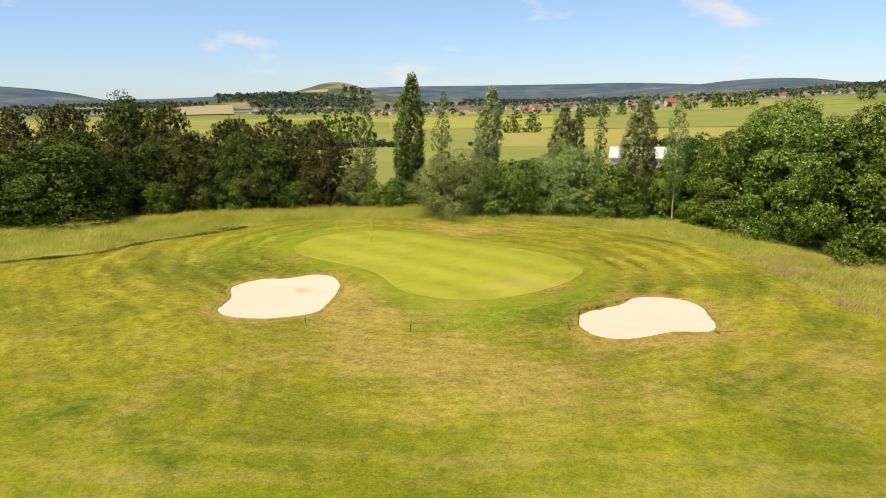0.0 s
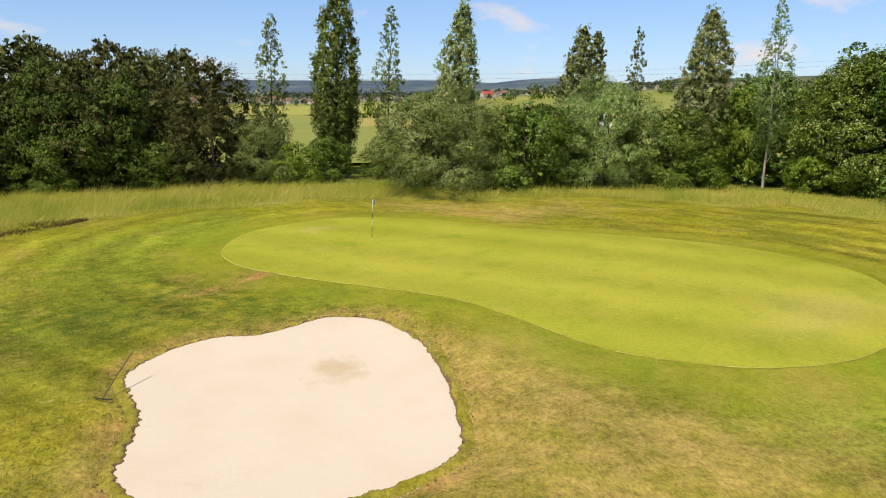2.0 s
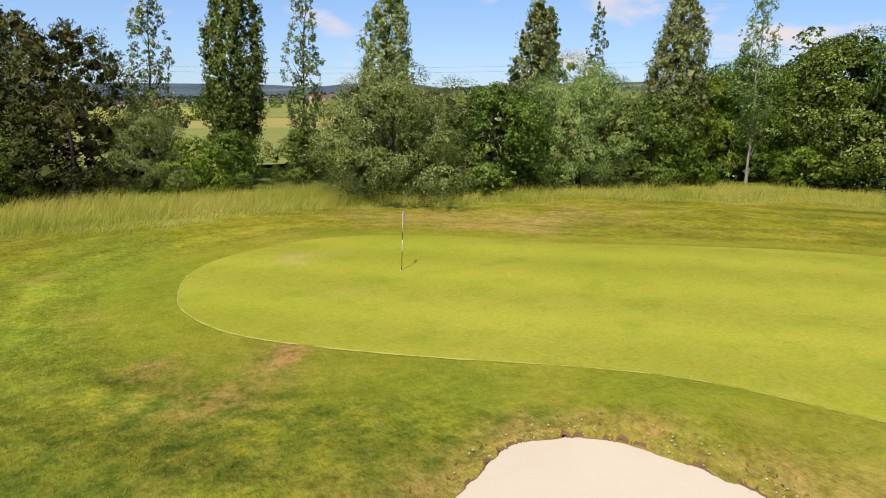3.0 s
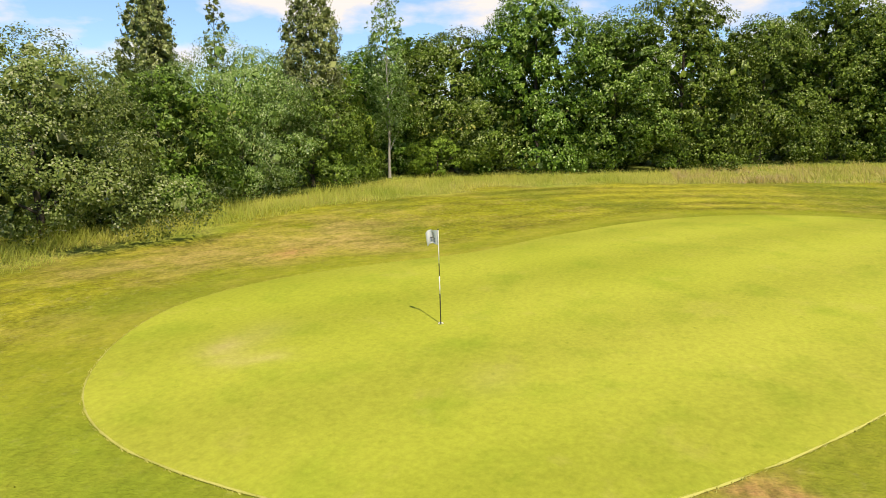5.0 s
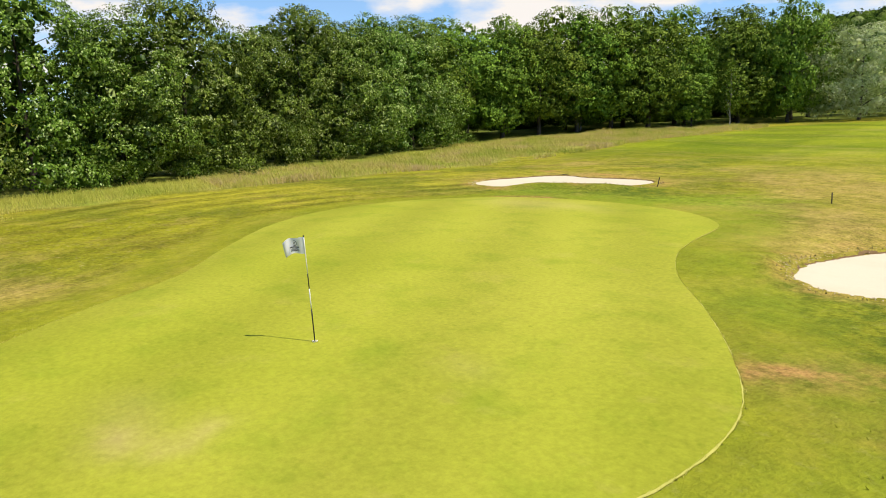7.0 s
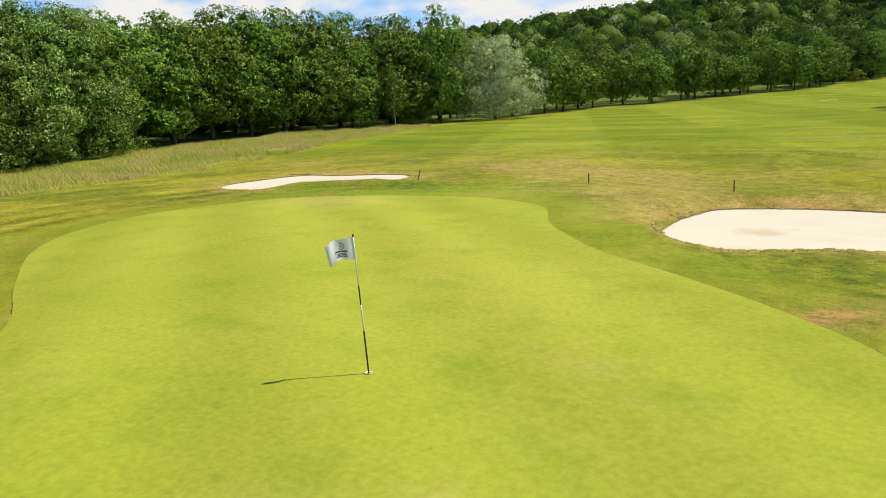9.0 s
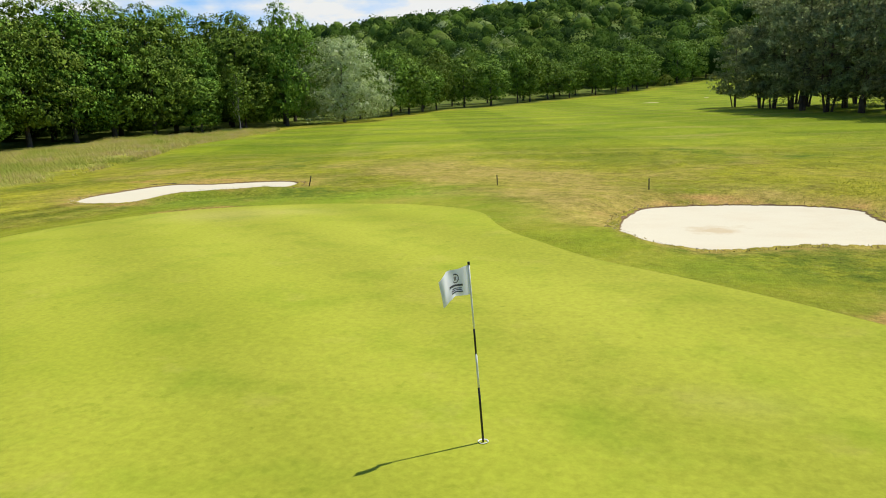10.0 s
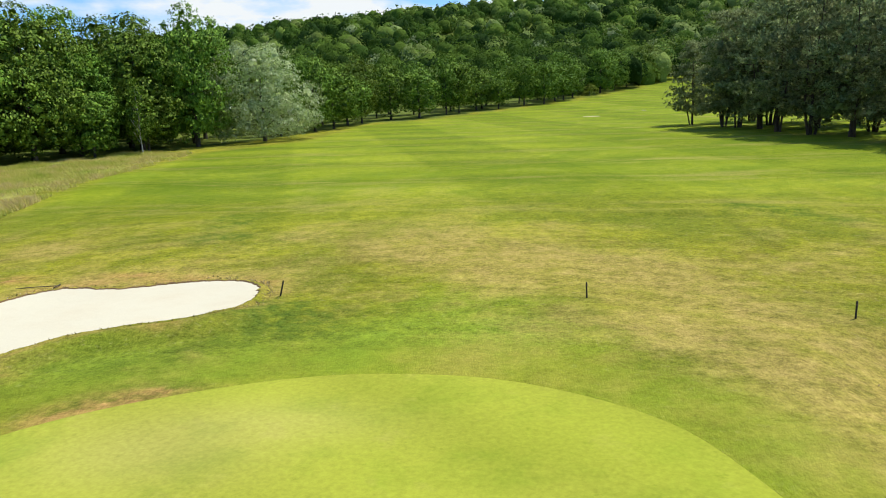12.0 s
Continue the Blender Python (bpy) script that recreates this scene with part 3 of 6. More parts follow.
def poplar(seed, height, radius, n, leaf, size, lean, label, bottom=1.2, sparse=False, bark=BARK, name="poplar_tree"):
    """A columnar crown of steep sprays, its tips blown over by the wind."""
    rng = np.random.default_rng(seed)
    lobes = []
    count = 90 if sparse else 230
    for k in range(count):
        s = (k + rng.random()) / count
        z = bottom + (height - bottom) * s
        wide = radius * min(1.0, 0.60 + 1.3 * s) * (1.0 - 0.86 * max(0.0, (s - 0.55) / 0.45) ** 1.6) * rng.uniform(0.9, 1.08)
        a, q = k * 2.399963 + rng.uniform(-0.5, 0.5), rng.uniform(0.62, 0.90) if rng.random() < 0.85 else rng.uniform(0.0, 0.5)
        r = (0.34 if sparse else 0.37) * radius ** 0.5 * rng.uniform(0.7, 1.2) * (1.1 - 0.5 * s)
        lobes.append((math.cos(a) * q * wide + lean[0] * s * s, math.sin(a) * q * wide + lean[1] * s * s, z, r, rng.uniform(1.6, 2.6)))
    lobes += [(lean[0] + 0.10 * j, lean[1], height + 0.15 - 0.42 * j, 0.10 + 0.05 * j, 2.6) for j in range(3)]
    crown = crown_of(rng, n, lobes, height * 0.45, size, 0.55, -0.55, 0.5, 0.25, 6 if sparse else 18, 0.6 if sparse else 1.0, per=9, spray=0.66 if sparse else 0.62, up=0.10, rough=0.5, under=-0.6)
    return tree_object(name, label, "tree", limbs(rng, height, (0.006 if sparse else 0.011) * height + 0.02, 0.12, radius * 0.85, 20, lean, 1.9), bark, crown, leaf, "poplars in the hedge", "")


def pine(seed, height, radius, bottom, n, leaf, label, name="pine_tree", layers=9, trunk_r=0.17, group="", size=0.42, tuft=0.5, cone=(0.74, 2.0), stems=0):
    """Tiers of boughs, each carrying several soft tufts of needles."""
    rng = np.random.default_rng(seed)
    lobes, boughs = [], []
    for k in range(layers):
        s = k / (layers - 1)
        m = max(3, int(8 * (1 - 0.55 * s)))
        for q in range(m):
            sj = min(1.0, max(0.0, s + rng.uniform(-0.06, 0.06)))
            z = bottom + (height - bottom) * (0.04 + 0.92 * sj) - rng.choice((0.0, 0.0, 0.5)) * (1 - sj) * min(1.5, bottom)
            reach = radius * (1 - cone[0] * sj ** cone[1]) * (0.72 + 0.28 * min(1, sj * 5)) * rng.uniform(0.72, 1.12)
            a = 2 * np.pi * (q + rng.uniform(-0.4, 0.4)) / m + k * 0.9
            up = -0.12 + 0.35 * sj
            c, sn = math.cos(a), math.sin(a)
            boughs.append([(np.array([0, 0, z - 0.2]), trunk_r * 0.30 * (1 - 0.7 * sj)), (np.array([c * reach * 0.5, sn * reach * 0.5, z + 0.5 * up * reach]), 0.03), (np.array([c * reach, sn * reach, z + up * reach]), 0.01)])
            for w in np.arange(0.34, 1.01, 0.22):
                aa = a + rng.uniform(-0.28, 0.28)
                lobes.append((math.cos(aa) * reach * w, math.sin(aa) * reach * w, z + up * reach * w + rng.uniform(-0.25, 0.35), tuft * rng.uniform(0.7, 1.3), rng.uniform(0.5, 0.8)))
    lobes += [(rng.uniform(-0.2, 0.2), rng.uniform(-0.2, 0.2), height - 0.3 - 0.5 * j, tuft * (0.5 + 0.2 * j), 1.2) for j in range(4)]
    v, f, nor = crown_of(rng, n, lobes, (bottom + height) / 2, size, 0.30, -0.35, 0.55, 0.9, 7, 0.6, per=14, spray=0.48, up=0.25, rough=0.5)
    tv, tf = limbs(rng, height, trunk_r, 0.2, radius * 0.4, 3, (rng.uniform(-0.9, 0.9), rng.uniform(-0.9, 0.9)), 0.25)
    for k in range(stems):
        a, ln = rng.uniform(0, 6.28), rng.uniform(0.9, 2.2)
        foot, tip = np.array([math.cos(a) * 0.5, math.sin(a) * 0.5, 0]), np.array([math.cos(a) * (ln + 0.5), math.sin(a) * (ln + 0.5), height * 0.62])
        side = np.array([-math.sin(a), math.cos(a), 0]) * rng.uniform(-0.5, 0.5)
        boughs.append([(foot - (0, 0, 0.1), trunk_r * 0.8), (foot * 0.7 + tip * 0.3 + side, trunk_r * 0.62), (foot * 0.35 + tip * 0.65 + side * 0.4, trunk_r * 0.45), (tip, 0.03)])
    bv, bf = tubes(boughs, 5)
    trunk = np.concatenate([tv, bv]), np.concatenate([tf, bf + len(tv)])
    return tree_object(name, label, "tree", trunk, BARK_PINE, (v, f, nor), leaf, group)


def bushy_pine(seed, height, radius, n, leaf, label, group, size):
    """A young pine, dense to the ground, with soft rising sprays on a ragged rounded cone."""
    rng = np.random.default_rng(seed)
    ph, lobes = rng.uniform(0, 6.28, 3), []
    for k in range(120):
        s = (k + rng.random()) / 120
        a = k * 2.399963 + rng.uniform(-0.5, 0.5)
        bulge = 1 + 0.20 * math.sin(2 * a + ph[0] + 4 * s) + 0.16 * math.sin(3 * a + ph[1] - 7 * s)
        w = radius * bulge * min(1.0, 0.8 + s) * math.sqrt(max(0.02, 1.0 - s ** 1.9)) * rng.choice((0.95, 0.9, 0.6, 1.06))
        lobes.append((math.cos(a) * w, math.sin(a) * w, 0.4 + (height - 1.0) * s, rng.uniform(0.55, 1.2) * (1.1 - 0.35 * s), rng.uniform(0.8, 1.2)))
    for a, w, h in ((ph[0], 0.9, 0.97), (ph[1], 1.5, 0.92), (ph[2], 0.3, 1.03)):
        lobes += [(math.cos(a) * w, math.sin(a) * w, height * h - 0.45 * j, 0.18 + 0.14 * j, 1.5) for j in range(4)]
    crown = crown_of(rng, n, lobes, height * 0.45, size, 0.30, -0.5, 0.6, 0.9, 10, 0.75, per=14, spray=0.5, up=0.25, rough=0.5)
    return tree_object("pine_tree", label, "tree", limbs(rng, height, 0.16, 0.1, radius * 0.7, 16, (0.2, 0.1), 0.35), BARK_PINE, crown, leaf, group)


def spot(x, y, turn=0.0, scale=1.0, wide=None, dz=-0.05):
    w = wide or scale
    return pose(x, y, float(H(x, y)) + dz, 0, 0, turn) @ Matrix.Diagonal((w, w, scale, 1))


class Kind:
    """One built tree or thing, and copies of it."""

    def __init__(self, ob):
        self.ob, self.free = ob, True

    def at(self, x, y, turn=0.0, scale=1.0, wide=None, dz=-0.05, label=""):
        m = spot(x, y, turn, scale, wide, dz)
        if self.free:
            self.ob.matrix_basis, self.free = m, False
            ob = self.ob
        else:
            ob = copy_thing(self.ob, Matrix.Identity(4))
            ob.matrix_basis = m
        return tagged(ob, label) if label else ob


# ---- plan ----
GREEN_LINE = [(-2.7, 50.0), (-0.6, 48.2), (1.8, 47.3), (4.8, 47.4), (7.6, 48.7), (10.3, 50.9), (12.4, 54.4), (12.6, 57.2), (11.4, 60.4), (8.8, 63.4), (4.6, 66.4),
              (1.3, 68.5), (-1.1, 71.2), (-3.4, 73.3), (-6.2, 74.4), (-9.0, 74.1), (-11.6, 72.8), (-13.2, 70.8), (-14.05, 68.0), (-14.1, 66.0), (-13.4, 63.8), (-11.8, 61.8),
              (-9.7, 59.8), (-7.1, 57.6), (-5.3, 55.4), (-4.0, 53.0)]
BUNKER_W = [(-16.1, 46.8), (-15.5, 45.7), (-14.4, 45.0), (-12.4, 44.6), (-11.2, 44.7), (-9.6, 45.2), (-8.4, 46.2), (-7.85, 49.0), (-7.65, 51.8), (-8.05, 53.6), (-8.75, 54.95), (-9.7, 55.5),
            (-10.6, 55.6), (-11.9, 54.9), (-12.9, 54.5), (-14.1, 54.6), (-15.3, 54.0), (-16.2, 53.0), (-16.6, 51.9), (-16.2, 50.6), (-15.9, 49.4), (-16.0, 48.0)]
BUNKER_E = [(9.6, 41.1), (9.9, 42.7), (10.5, 43.7), (12.0, 44.55), (13.6, 45.75), (15.0, 47.1), (16.8, 47.2), (18.3, 46.4), (19.0, 44.7), (18.8, 42.7), (18.5, 40.6),
            (17.6, 39.3), (15.3, 39.3), (13.6, 38.6), (12.1, 38.1), (10.9, 38.3), (9.9, 39.3)]


def rounded(line, per=8):
    """A closed smooth curve through the corners."""
    p = np.array(line, float)
    a, b, c, d = np.roll(p, 1, 0), p, np.roll(p, -1, 0), np.roll(p, -2, 0)
    out = []
    for t in np.linspace(0, 1, per, endpoint=False):
        out.append(0.5 * (2 * b + (c - a) * t + (2 * a - 5 * b + 4 * c - d) * t * t + (3 * b - a - 3 * c + d) * t ** 3))
    return np.stack(out, 1).reshape(-1, 2)


def inside_depth(x, y, line):
    """Distance to a closed line, positive inside it."""
    x, y = np.asarray(x, float), np.asarray(y, float)
    best, odd = np.full(x.shape, 1e9), np.zeros(x.shape, bool)
    for (ax, ay), (bx, by) in zip(line, np.roll(line, -1, 0)):
        dx, dy = bx - ax, by - ay
        t = np.clip(((x - ax) * dx + (y - ay) * dy) / (dx * dx + dy * dy + 1e-12), 0, 1)
        best = np.minimum(best, np.hypot(x - ax - t * dx, y - ay - t * dy))
        odd ^= ((ay > y) != (by > y)) & (x < dx * (y - ay) / (dy if abs(dy) > 1e-12 else 1e-12) + ax)
    return np.where(odd, best, -best)


G_LINE, W_LINE, E_LINE = rounded(GREEN_LINE), rounded(BUNKER_W), rounded(BUNKER_E)


def ease(v):
    v = np.clip(v, 0, 1)
    return v * v * (3 - 2 * v)


# hills of the distance: bearing, range, height, half width across, half width along, flatness of the top
HILLS = [(-31.5, 2300, 46, 250, 500, 4), (-39, 2500, 42, 300, 500, 2), (-8.2, 1650, 28, 85, 160, 2), (-8.4, 1600, 24, 210, 200, 2), (-14.5, 1400, 12, 150, 160, 3), (-19, 1350, 4, 200, 150, 2),
         (24.5, 3000, 50, 330, 450, 3), (36, 1900, 20, 420, 450, 2), (48, 1900, 26, 500, 600, 2), (29.5, 2300, 14, 250, 400, 2), (62, 1500, 30, 500, 500, 2)]


def H(x, y):
    """Height of the ground."""
    x, y = np.asarray(x, float), np.asarray(y, float)
    u = np.maximum(0, 38 - y)
    z = 1.5 + 0.0165 * np.minimum(u, 300) + 0.00018 * np.clip(u - 90, 0, 150) ** 2 + 0.060 * np.clip(u - 240, 0, 140)
    # the wooded hill behind the fairway
    side = ease((x + 900) / 500) * (1 - 0.55 * np.clip(x / np.maximum(62 - y, 60) - 0.08, 0, 0.9))
    z = z + 80 * ease((-y - 200 + 0.10 * x) / 540) ** 1.25 * side
    z = z - 22 * ease((-y - 900) / 1500) * side
    # the valley ahead
    r, az = np.hypot(x, y), np.degrees(np.arctan2(x, y))
    ahead = ease((y - 100) / 60)
    z = z + ahead * (-5.0 * ease((r - 110) / 260) + 13.5 * ease((az - 4) / 30) * ease((r - 230) / 650) * (1 - 0.5 * ease((r - 1000) / 600)) + 54 * ease((r - 2600) / 1300) * ease((az + 24) / 22) * (1 - 0.35 * ease((az - 14) / 8)) + 16 * ease((r - 2600) / 1300))
    for b, rr, h, wa, wr, p in HILLS:
        ang = np.radians(az - b)
        z = z + ahead * h * np.exp(-np.abs(r * np.sin(ang) / wa) ** p - ((r * np.cos(ang) - rr) / wr) ** 2) * (np.cos(ang) > 0)
    # soft swells of the course
    near = np.exp(-((x / 70) ** 2 + ((y - 45) / 75) ** 2))
    z = z + near * (0.10 * np.sin(x * 0.16 + 1.1) * np.sin(y * 0.13) + 0.05 * np.sin(x * 0.37 + y * 0.21))
    box = (np.abs(x) < 45) & (y > 25) & (y < 85)
    if np.any(box):
        bx, by = (x[box], y[box]) if x.ndim else (x.reshape(1), y.reshape(1))
        dz = np.zeros(bx.shape)
        g = inside_depth(bx, by, G_LINE)
        dz += 0.14 * ease((g + 3.0) / 5.0) * ease((by - 46) / 14)
        dz -= 0.14 * ease((48 - by) / 8) * np.exp(-((bx + 10) / 12) ** 2)
        at = (z[box] if x.ndim else z.reshape(1)) + dz
        plane_w = 0.95 + (by - 44.7) * 0.039
        plane_e = 1.40 + (by - 38.0) * 0.008 * np.clip(1 - (bx - 13) * 0.12, 0.2, 1)
        for line, plane, soft in ((W_LINE, plane_w, 1.3), (E_LINE, plane_e, 1.6)):
            d = inside_depth(bx, by, line)
            w = np.where(d >= 0, 1.0, np.exp(-(d / soft) ** 2))
            at = at * (1 - w) + plane * w - np.where(d > 0, 0.07 * ease(d / 1.8), 0)
            # a grassy bank on the side towards the green
            north = 0.25 * ease((by - line[:, 1].mean() - 0.5) / 4) if soft < 1.5 else 2.2 * ease((by - 40.8) / 3) * (1 - 0.9 * ease((bx - 12.7) / 2.2))
            east = 0.7 * ease((bx - line[:, 0].mean() - 1.5) / 2.5) * ease((by - 46) / 4) if soft < 1.5 else 0.0
            at = at + np.where(d < -0.02, 0.17 * np.exp(-((d + 0.6) / 0.75) ** 2) * np.maximum(north, east), 0)
        d = inside_depth(bx, by, W_LINE)
        at = at + 0.30 * ease(-d / 0.6) * np.exp(-((bx + 7.4) ** 2 + (by - 54.6) ** 2) / 3.0)
        dz = at - (z[box] if x.ndim else z.reshape(1))
        if x.ndim:
            z[box] += dz
        else:
            z = z + dz[0]
    return z


# inner edge of the unmown belt, and the foot of the trees behind it
BELT_IN = [(-75, 52), (-55, 57), (-40.7, 61), (-35, 64), (-30, 70.4), (-25.6, 77.0), (-19.0, 80.0), (-9.2, 82.0), (-0.5, 83.2), (4, 81.0), (11.2, 79.4), (18.2, 75.0),
           (24.4, 70.4), (27.6, 64.2), (28.6, 56), (29, 48), (30.2, 37), (33.6, 28), (36.5, 20), (39.6, 11), (42.5, 0), (44, -16), (46, -26)]
BELT_OUT = [(-80, 66), (-62, 72), (-50.2, 77.5), (-39.6, 84.5), (-31.8, 90.5), (-24, 91.5), (-16, 92), (-8, 92), (-1, 90.0), (4, 84), (10.9, 83.5), (20, 80.5), (27.5, 78.0),
            (31.0, 70.0), (34.0, 61.5), (36.5, 56.5), (42.5, 48), (50.0, 33), (57, 21), (61, 8), (62, -8), (60, -22), (55, -30)]

PALE_SPOTS = [("sandy_path", "pale sandy end of a path beside the wood", -42.6, -243, 1.6, 7.0), ("bare_patch", "thin pale worn patch in the fairway turf", -10.8, -91.6, 1.7, 1.6), ("bare_patch", "small pale worn patch in the fairway turf", -23.6, -108.2, 0.6, 0.9)]

# ---- ground ----


def spaced(a, b, step, reach, grow):
    mid = list(np.arange(a, b + 1e-6, step))
    lo, hi, s = [a], [mid[-1]], step
    while lo[-1] > -reach or hi[-1] < reach:
        s *= grow
        lo.append(lo[-1] - s)
        hi.append(hi[-1] + s)
    return np.array(lo[:0:-1] + mid + hi[1:])


gx, gy = spaced(-46, 62, 0.55, 4700, 1.1), spaced(-12, 100, 0.55, 4700, 1.1)
GX, GY = np.meshgrid(gx, gy)
X, Y = GX.ravel(), GY.ravel()
Z = H(X, Y)
nx, ny = len(gx), len(gy)
idx = np.arange(nx * ny).reshape(ny, nx)
quads = np.stack([idx[:-1, :-1], idx[:-1, 1:], idx[1:, 1:], idx[1:, :-1]], -1).reshape(-1, 4)
ring = np.full(X.shape, 60.0)
nearby = (np.abs(X) < 90) & (Y > -10) & (Y < 130)
ring[nearby] = -inside_depth(X[nearby], Y[nearby], G_LINE)
belt = rounded(BELT_IN + [(46, -60), (-75, -60)], 3)
play = np.full(X.shape, -5.0)
wide = (np.abs(X) < 140) & (Y > -345) & (Y < 140)
play[wide] = inside_depth(X[wide], Y[wide], np.array(BELT_IN + [(38, -45), (40, -90), (26, -104), (5, -146), (-20, -190), (-34, -225), (-52, -262), (-70, -330), (-130, -330), (-90, -60), (-75, -20)]))
ringed = ease(ring / 2.0) * (1 - ease((ring - 17) / 8)) * ease(play / 1.0) * ease((Y - 40) / 12) * (0.55 + 1.0 * ease((np.abs(X + 1) - 12) / 5))
dry = np.zeros(X.shape)
for px, py, pr, k in ((-6.4, 43.6, 2.6, 0.75), (-6.7, 47.0, 1.6, 0.6), (-6.8, 51.0, 1.3, 0.5), (1.5, 78.4, 5.0, 0.6), (8, 75.5, 5.0, 0.4), (-5.1, 50.6, 1.7, 0.7),
                      (2.6, 71.6, 1.6, 0.6), (-4.8, 46.5, 2.4, 0.6), (9.2, 48.2, 1.8, 0.65), (22, 29, 5, 0.5), (14, 35, 4, 0.5), (5, 28, 6, 0.4),
                      (12, 15, 6, 0.4), (-3, 39, 6, 0.4), (16, 53, 5, 0.25), (-22, 52, 5, 0.2), (-13.0, 43.0, 3.0, 0.5), (3, 34, 3.5, 0.5), (6.8, 30, 4, 0.45), (-2.9, 37.5, 5, 0.6), (-13.6, 29.3, 4, 0.4), (1.4, 46.0, 1.6, 0.5), (23.8, 35.9, 2, 0.5), (-5.5, 45.1, 2.2, 0.7), (-6.1, 48.6, 1.6, 0.6), (-3.0, 43.3, 1.8, 0.5), (1.1, 37.0, 1.6, 0.6), (-2.8, 38.3, 1.8, 0.6), (-11.6, 37.3, 2.5, 0.5), (-0.6, 77.7, 2.5, 0.4), (3.9, 74.2, 2.2, 0.5), (22.7, 32.8, 1.8, 0.6), (2.4, 34.3, 2.0, 0.6), (5.9, 31.8, 2.0, 0.6), (-1.5, 35.4, 1.8, 0.5), (12.3, 29.4, 1.8, 0.5), (-26.5, 42.7, 2.0, 0.5), (20.5, 44, 2.5, 0.5)):
    dry += k * np.exp(-((X - px) ** 2 + (Y - py) ** 2) / pr ** 2)
rim = np.zeros(X.shape)
for line in (W_LINE, E_LINE):
    d = np.full(X.shape, -9.0)
    d[nearby] = inside_depth(X[nearby], Y[nearby], line)
    Z = Z - 0.16 * (d > 0.3)
    rim = rim + 0.75 * np.exp(-((d + 0.45) / 0.5) ** 2)
    dry += 0.7 * np.exp(-((d + 0.2) / 0.55) ** 2) + 0.6 * np.exp(-((d + 0.7) / 0.8) ** 2) * ease((line[:, 1].mean() - Y) / 3)
bare = rim * (0.5 + 0.5 * np.sin(X * 1.9 + 1.3 * np.sin(Y * 1.7)))
for px, py, sx, sy in ((-12.5, 62.3, 0.5, 0.7), (-12.9, 61.7, 0.75, 0.45), (-13.2, 61.0, 0.45, 0.45), (-14.6, 60.1, 1.0, 0.8), (-15.6, 62.6, 0.6, 0.5), (20.5, 38.4, 1.2, 0.5), (15.5, 37.7, 1.6, 0.4), (-11.0, 43.7, 1.5, 0.3), (9.2, 49.45, 1.0, 0.6), (10.2, 50.3, 0.8, 0.6), (8.4, 48.7, 0.9, 0.5), (1.2, 75.0, 1.0, 0.6), (14.5, 48.0, 1.3, 0.4)):
    bare += np.exp(-((X - px) / sx) ** 2 - ((Y - py) / sy) ** 2)
fresh = np.zeros(X.shape)
for px, py, pr, k in ((4.7, 45.6, 2.6, 0.9), (0.8, 44.8, 2.6, 0.9), (-2.0, 48.6, 1.8, 0.6), (8.0, 47.0, 2.0, 0.8), (11.5, 47.6, 2.0, 0.7), (-4.5, 51.5, 1.6, 0.7), (-6.5, 55.2, 1.6, 0.7), (-9.5, 58.0, 1.8, 0.7), (3.0, 41.0, 2.5, 0.6), (-16.5, 66, 2.5, 0.6), (-15.0, 71.5, 2.5, 0.6), (-19, 71, 4, 0.7), (-22, 64, 4, 0.6), (-15, 77, 3, 0.6)):
    fresh += k * np.exp(-((X - px) ** 2 + (Y - py) ** 2) / pr ** 2)
lush = np.zeros(X.shape)
for px, py, pr, k in ((-19, 57, 4.0, 0.9), (-15, 60, 3.5, 0.8), (-10.5, 57.0, 3.0, 0.9), (7.0, 43.5, 2.6, 0.9), (8.2, 42.0, 1.4, 0.9), (14, 49.5, 3.5, 0.6), (-19, 66, 4, 0.5), (24, 50, 4, 0.3), (-26, 18, 5, 0.4), (-12, 5, 5, 0.3), (-18.3, 28.0, 1.5, 1.0), (-17.3, 29.4, 1.0, 0.8), (-21.6, 30.4, 1.2, 0.7), (-25.8, 57, 1.5, 0.7), (-22.6, 58.9, 1.8, 0.7), (26.3, 40.6, 1.5, 0.6), (26.8, 52.4, 2.0, 0.6), (16.3, 26.2, 0.9, 0.9), (15.2, 29.6, 1.0, 0.9), (-14.0, 27.2, 1.2, 0.9), (-12.4, 25.0, 1.4, 0.9), (-10.8, 23.2, 1.6, 0.9), (16.4, 30.4, 1.2, 0.8), (16.9, 27.4, 1.1, 0.8), (17.6, 24.4, 1.3, 0.8), (-29, 45, 3, 0.5), (9.5, 47.5, 2.0, 0.6), (13, 31, 2.5, 0.4)):
    lush += k * np.exp(-((X - px) ** 2 + (Y - py) ** 2) / pr ** 2)
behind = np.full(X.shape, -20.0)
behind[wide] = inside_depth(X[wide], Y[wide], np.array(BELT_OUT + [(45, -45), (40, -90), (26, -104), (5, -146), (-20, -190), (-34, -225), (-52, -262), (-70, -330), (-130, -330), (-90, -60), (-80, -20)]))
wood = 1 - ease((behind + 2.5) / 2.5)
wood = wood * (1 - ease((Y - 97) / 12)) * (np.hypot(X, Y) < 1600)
unmown = ease((0.2 - play + 0.9 * np.sin(X * 0.5 + 2 * np.sin(Y * 0.31)) + 0.6 * np.sin(Y * 0.7 + X * 0.4)) / 1.6) * ease((behind + 1.5) / 1.0) * (Y > -24)
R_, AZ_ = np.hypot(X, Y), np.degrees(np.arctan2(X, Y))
# where the ground takes the haze-blue colour of the far hills
hazy_forest = ease((R_ - 2500) / 300) + ease((R_ - 1500) / 200) * ease((-22 - AZ_) / 4) + ease((R_ - 2350) / 250) * ease((AZ_ - 19) / 3) * ease((30 - AZ_) / 3)
hazy_forest = np.clip(hazy_forest, 0, 1) * (Y > 100)
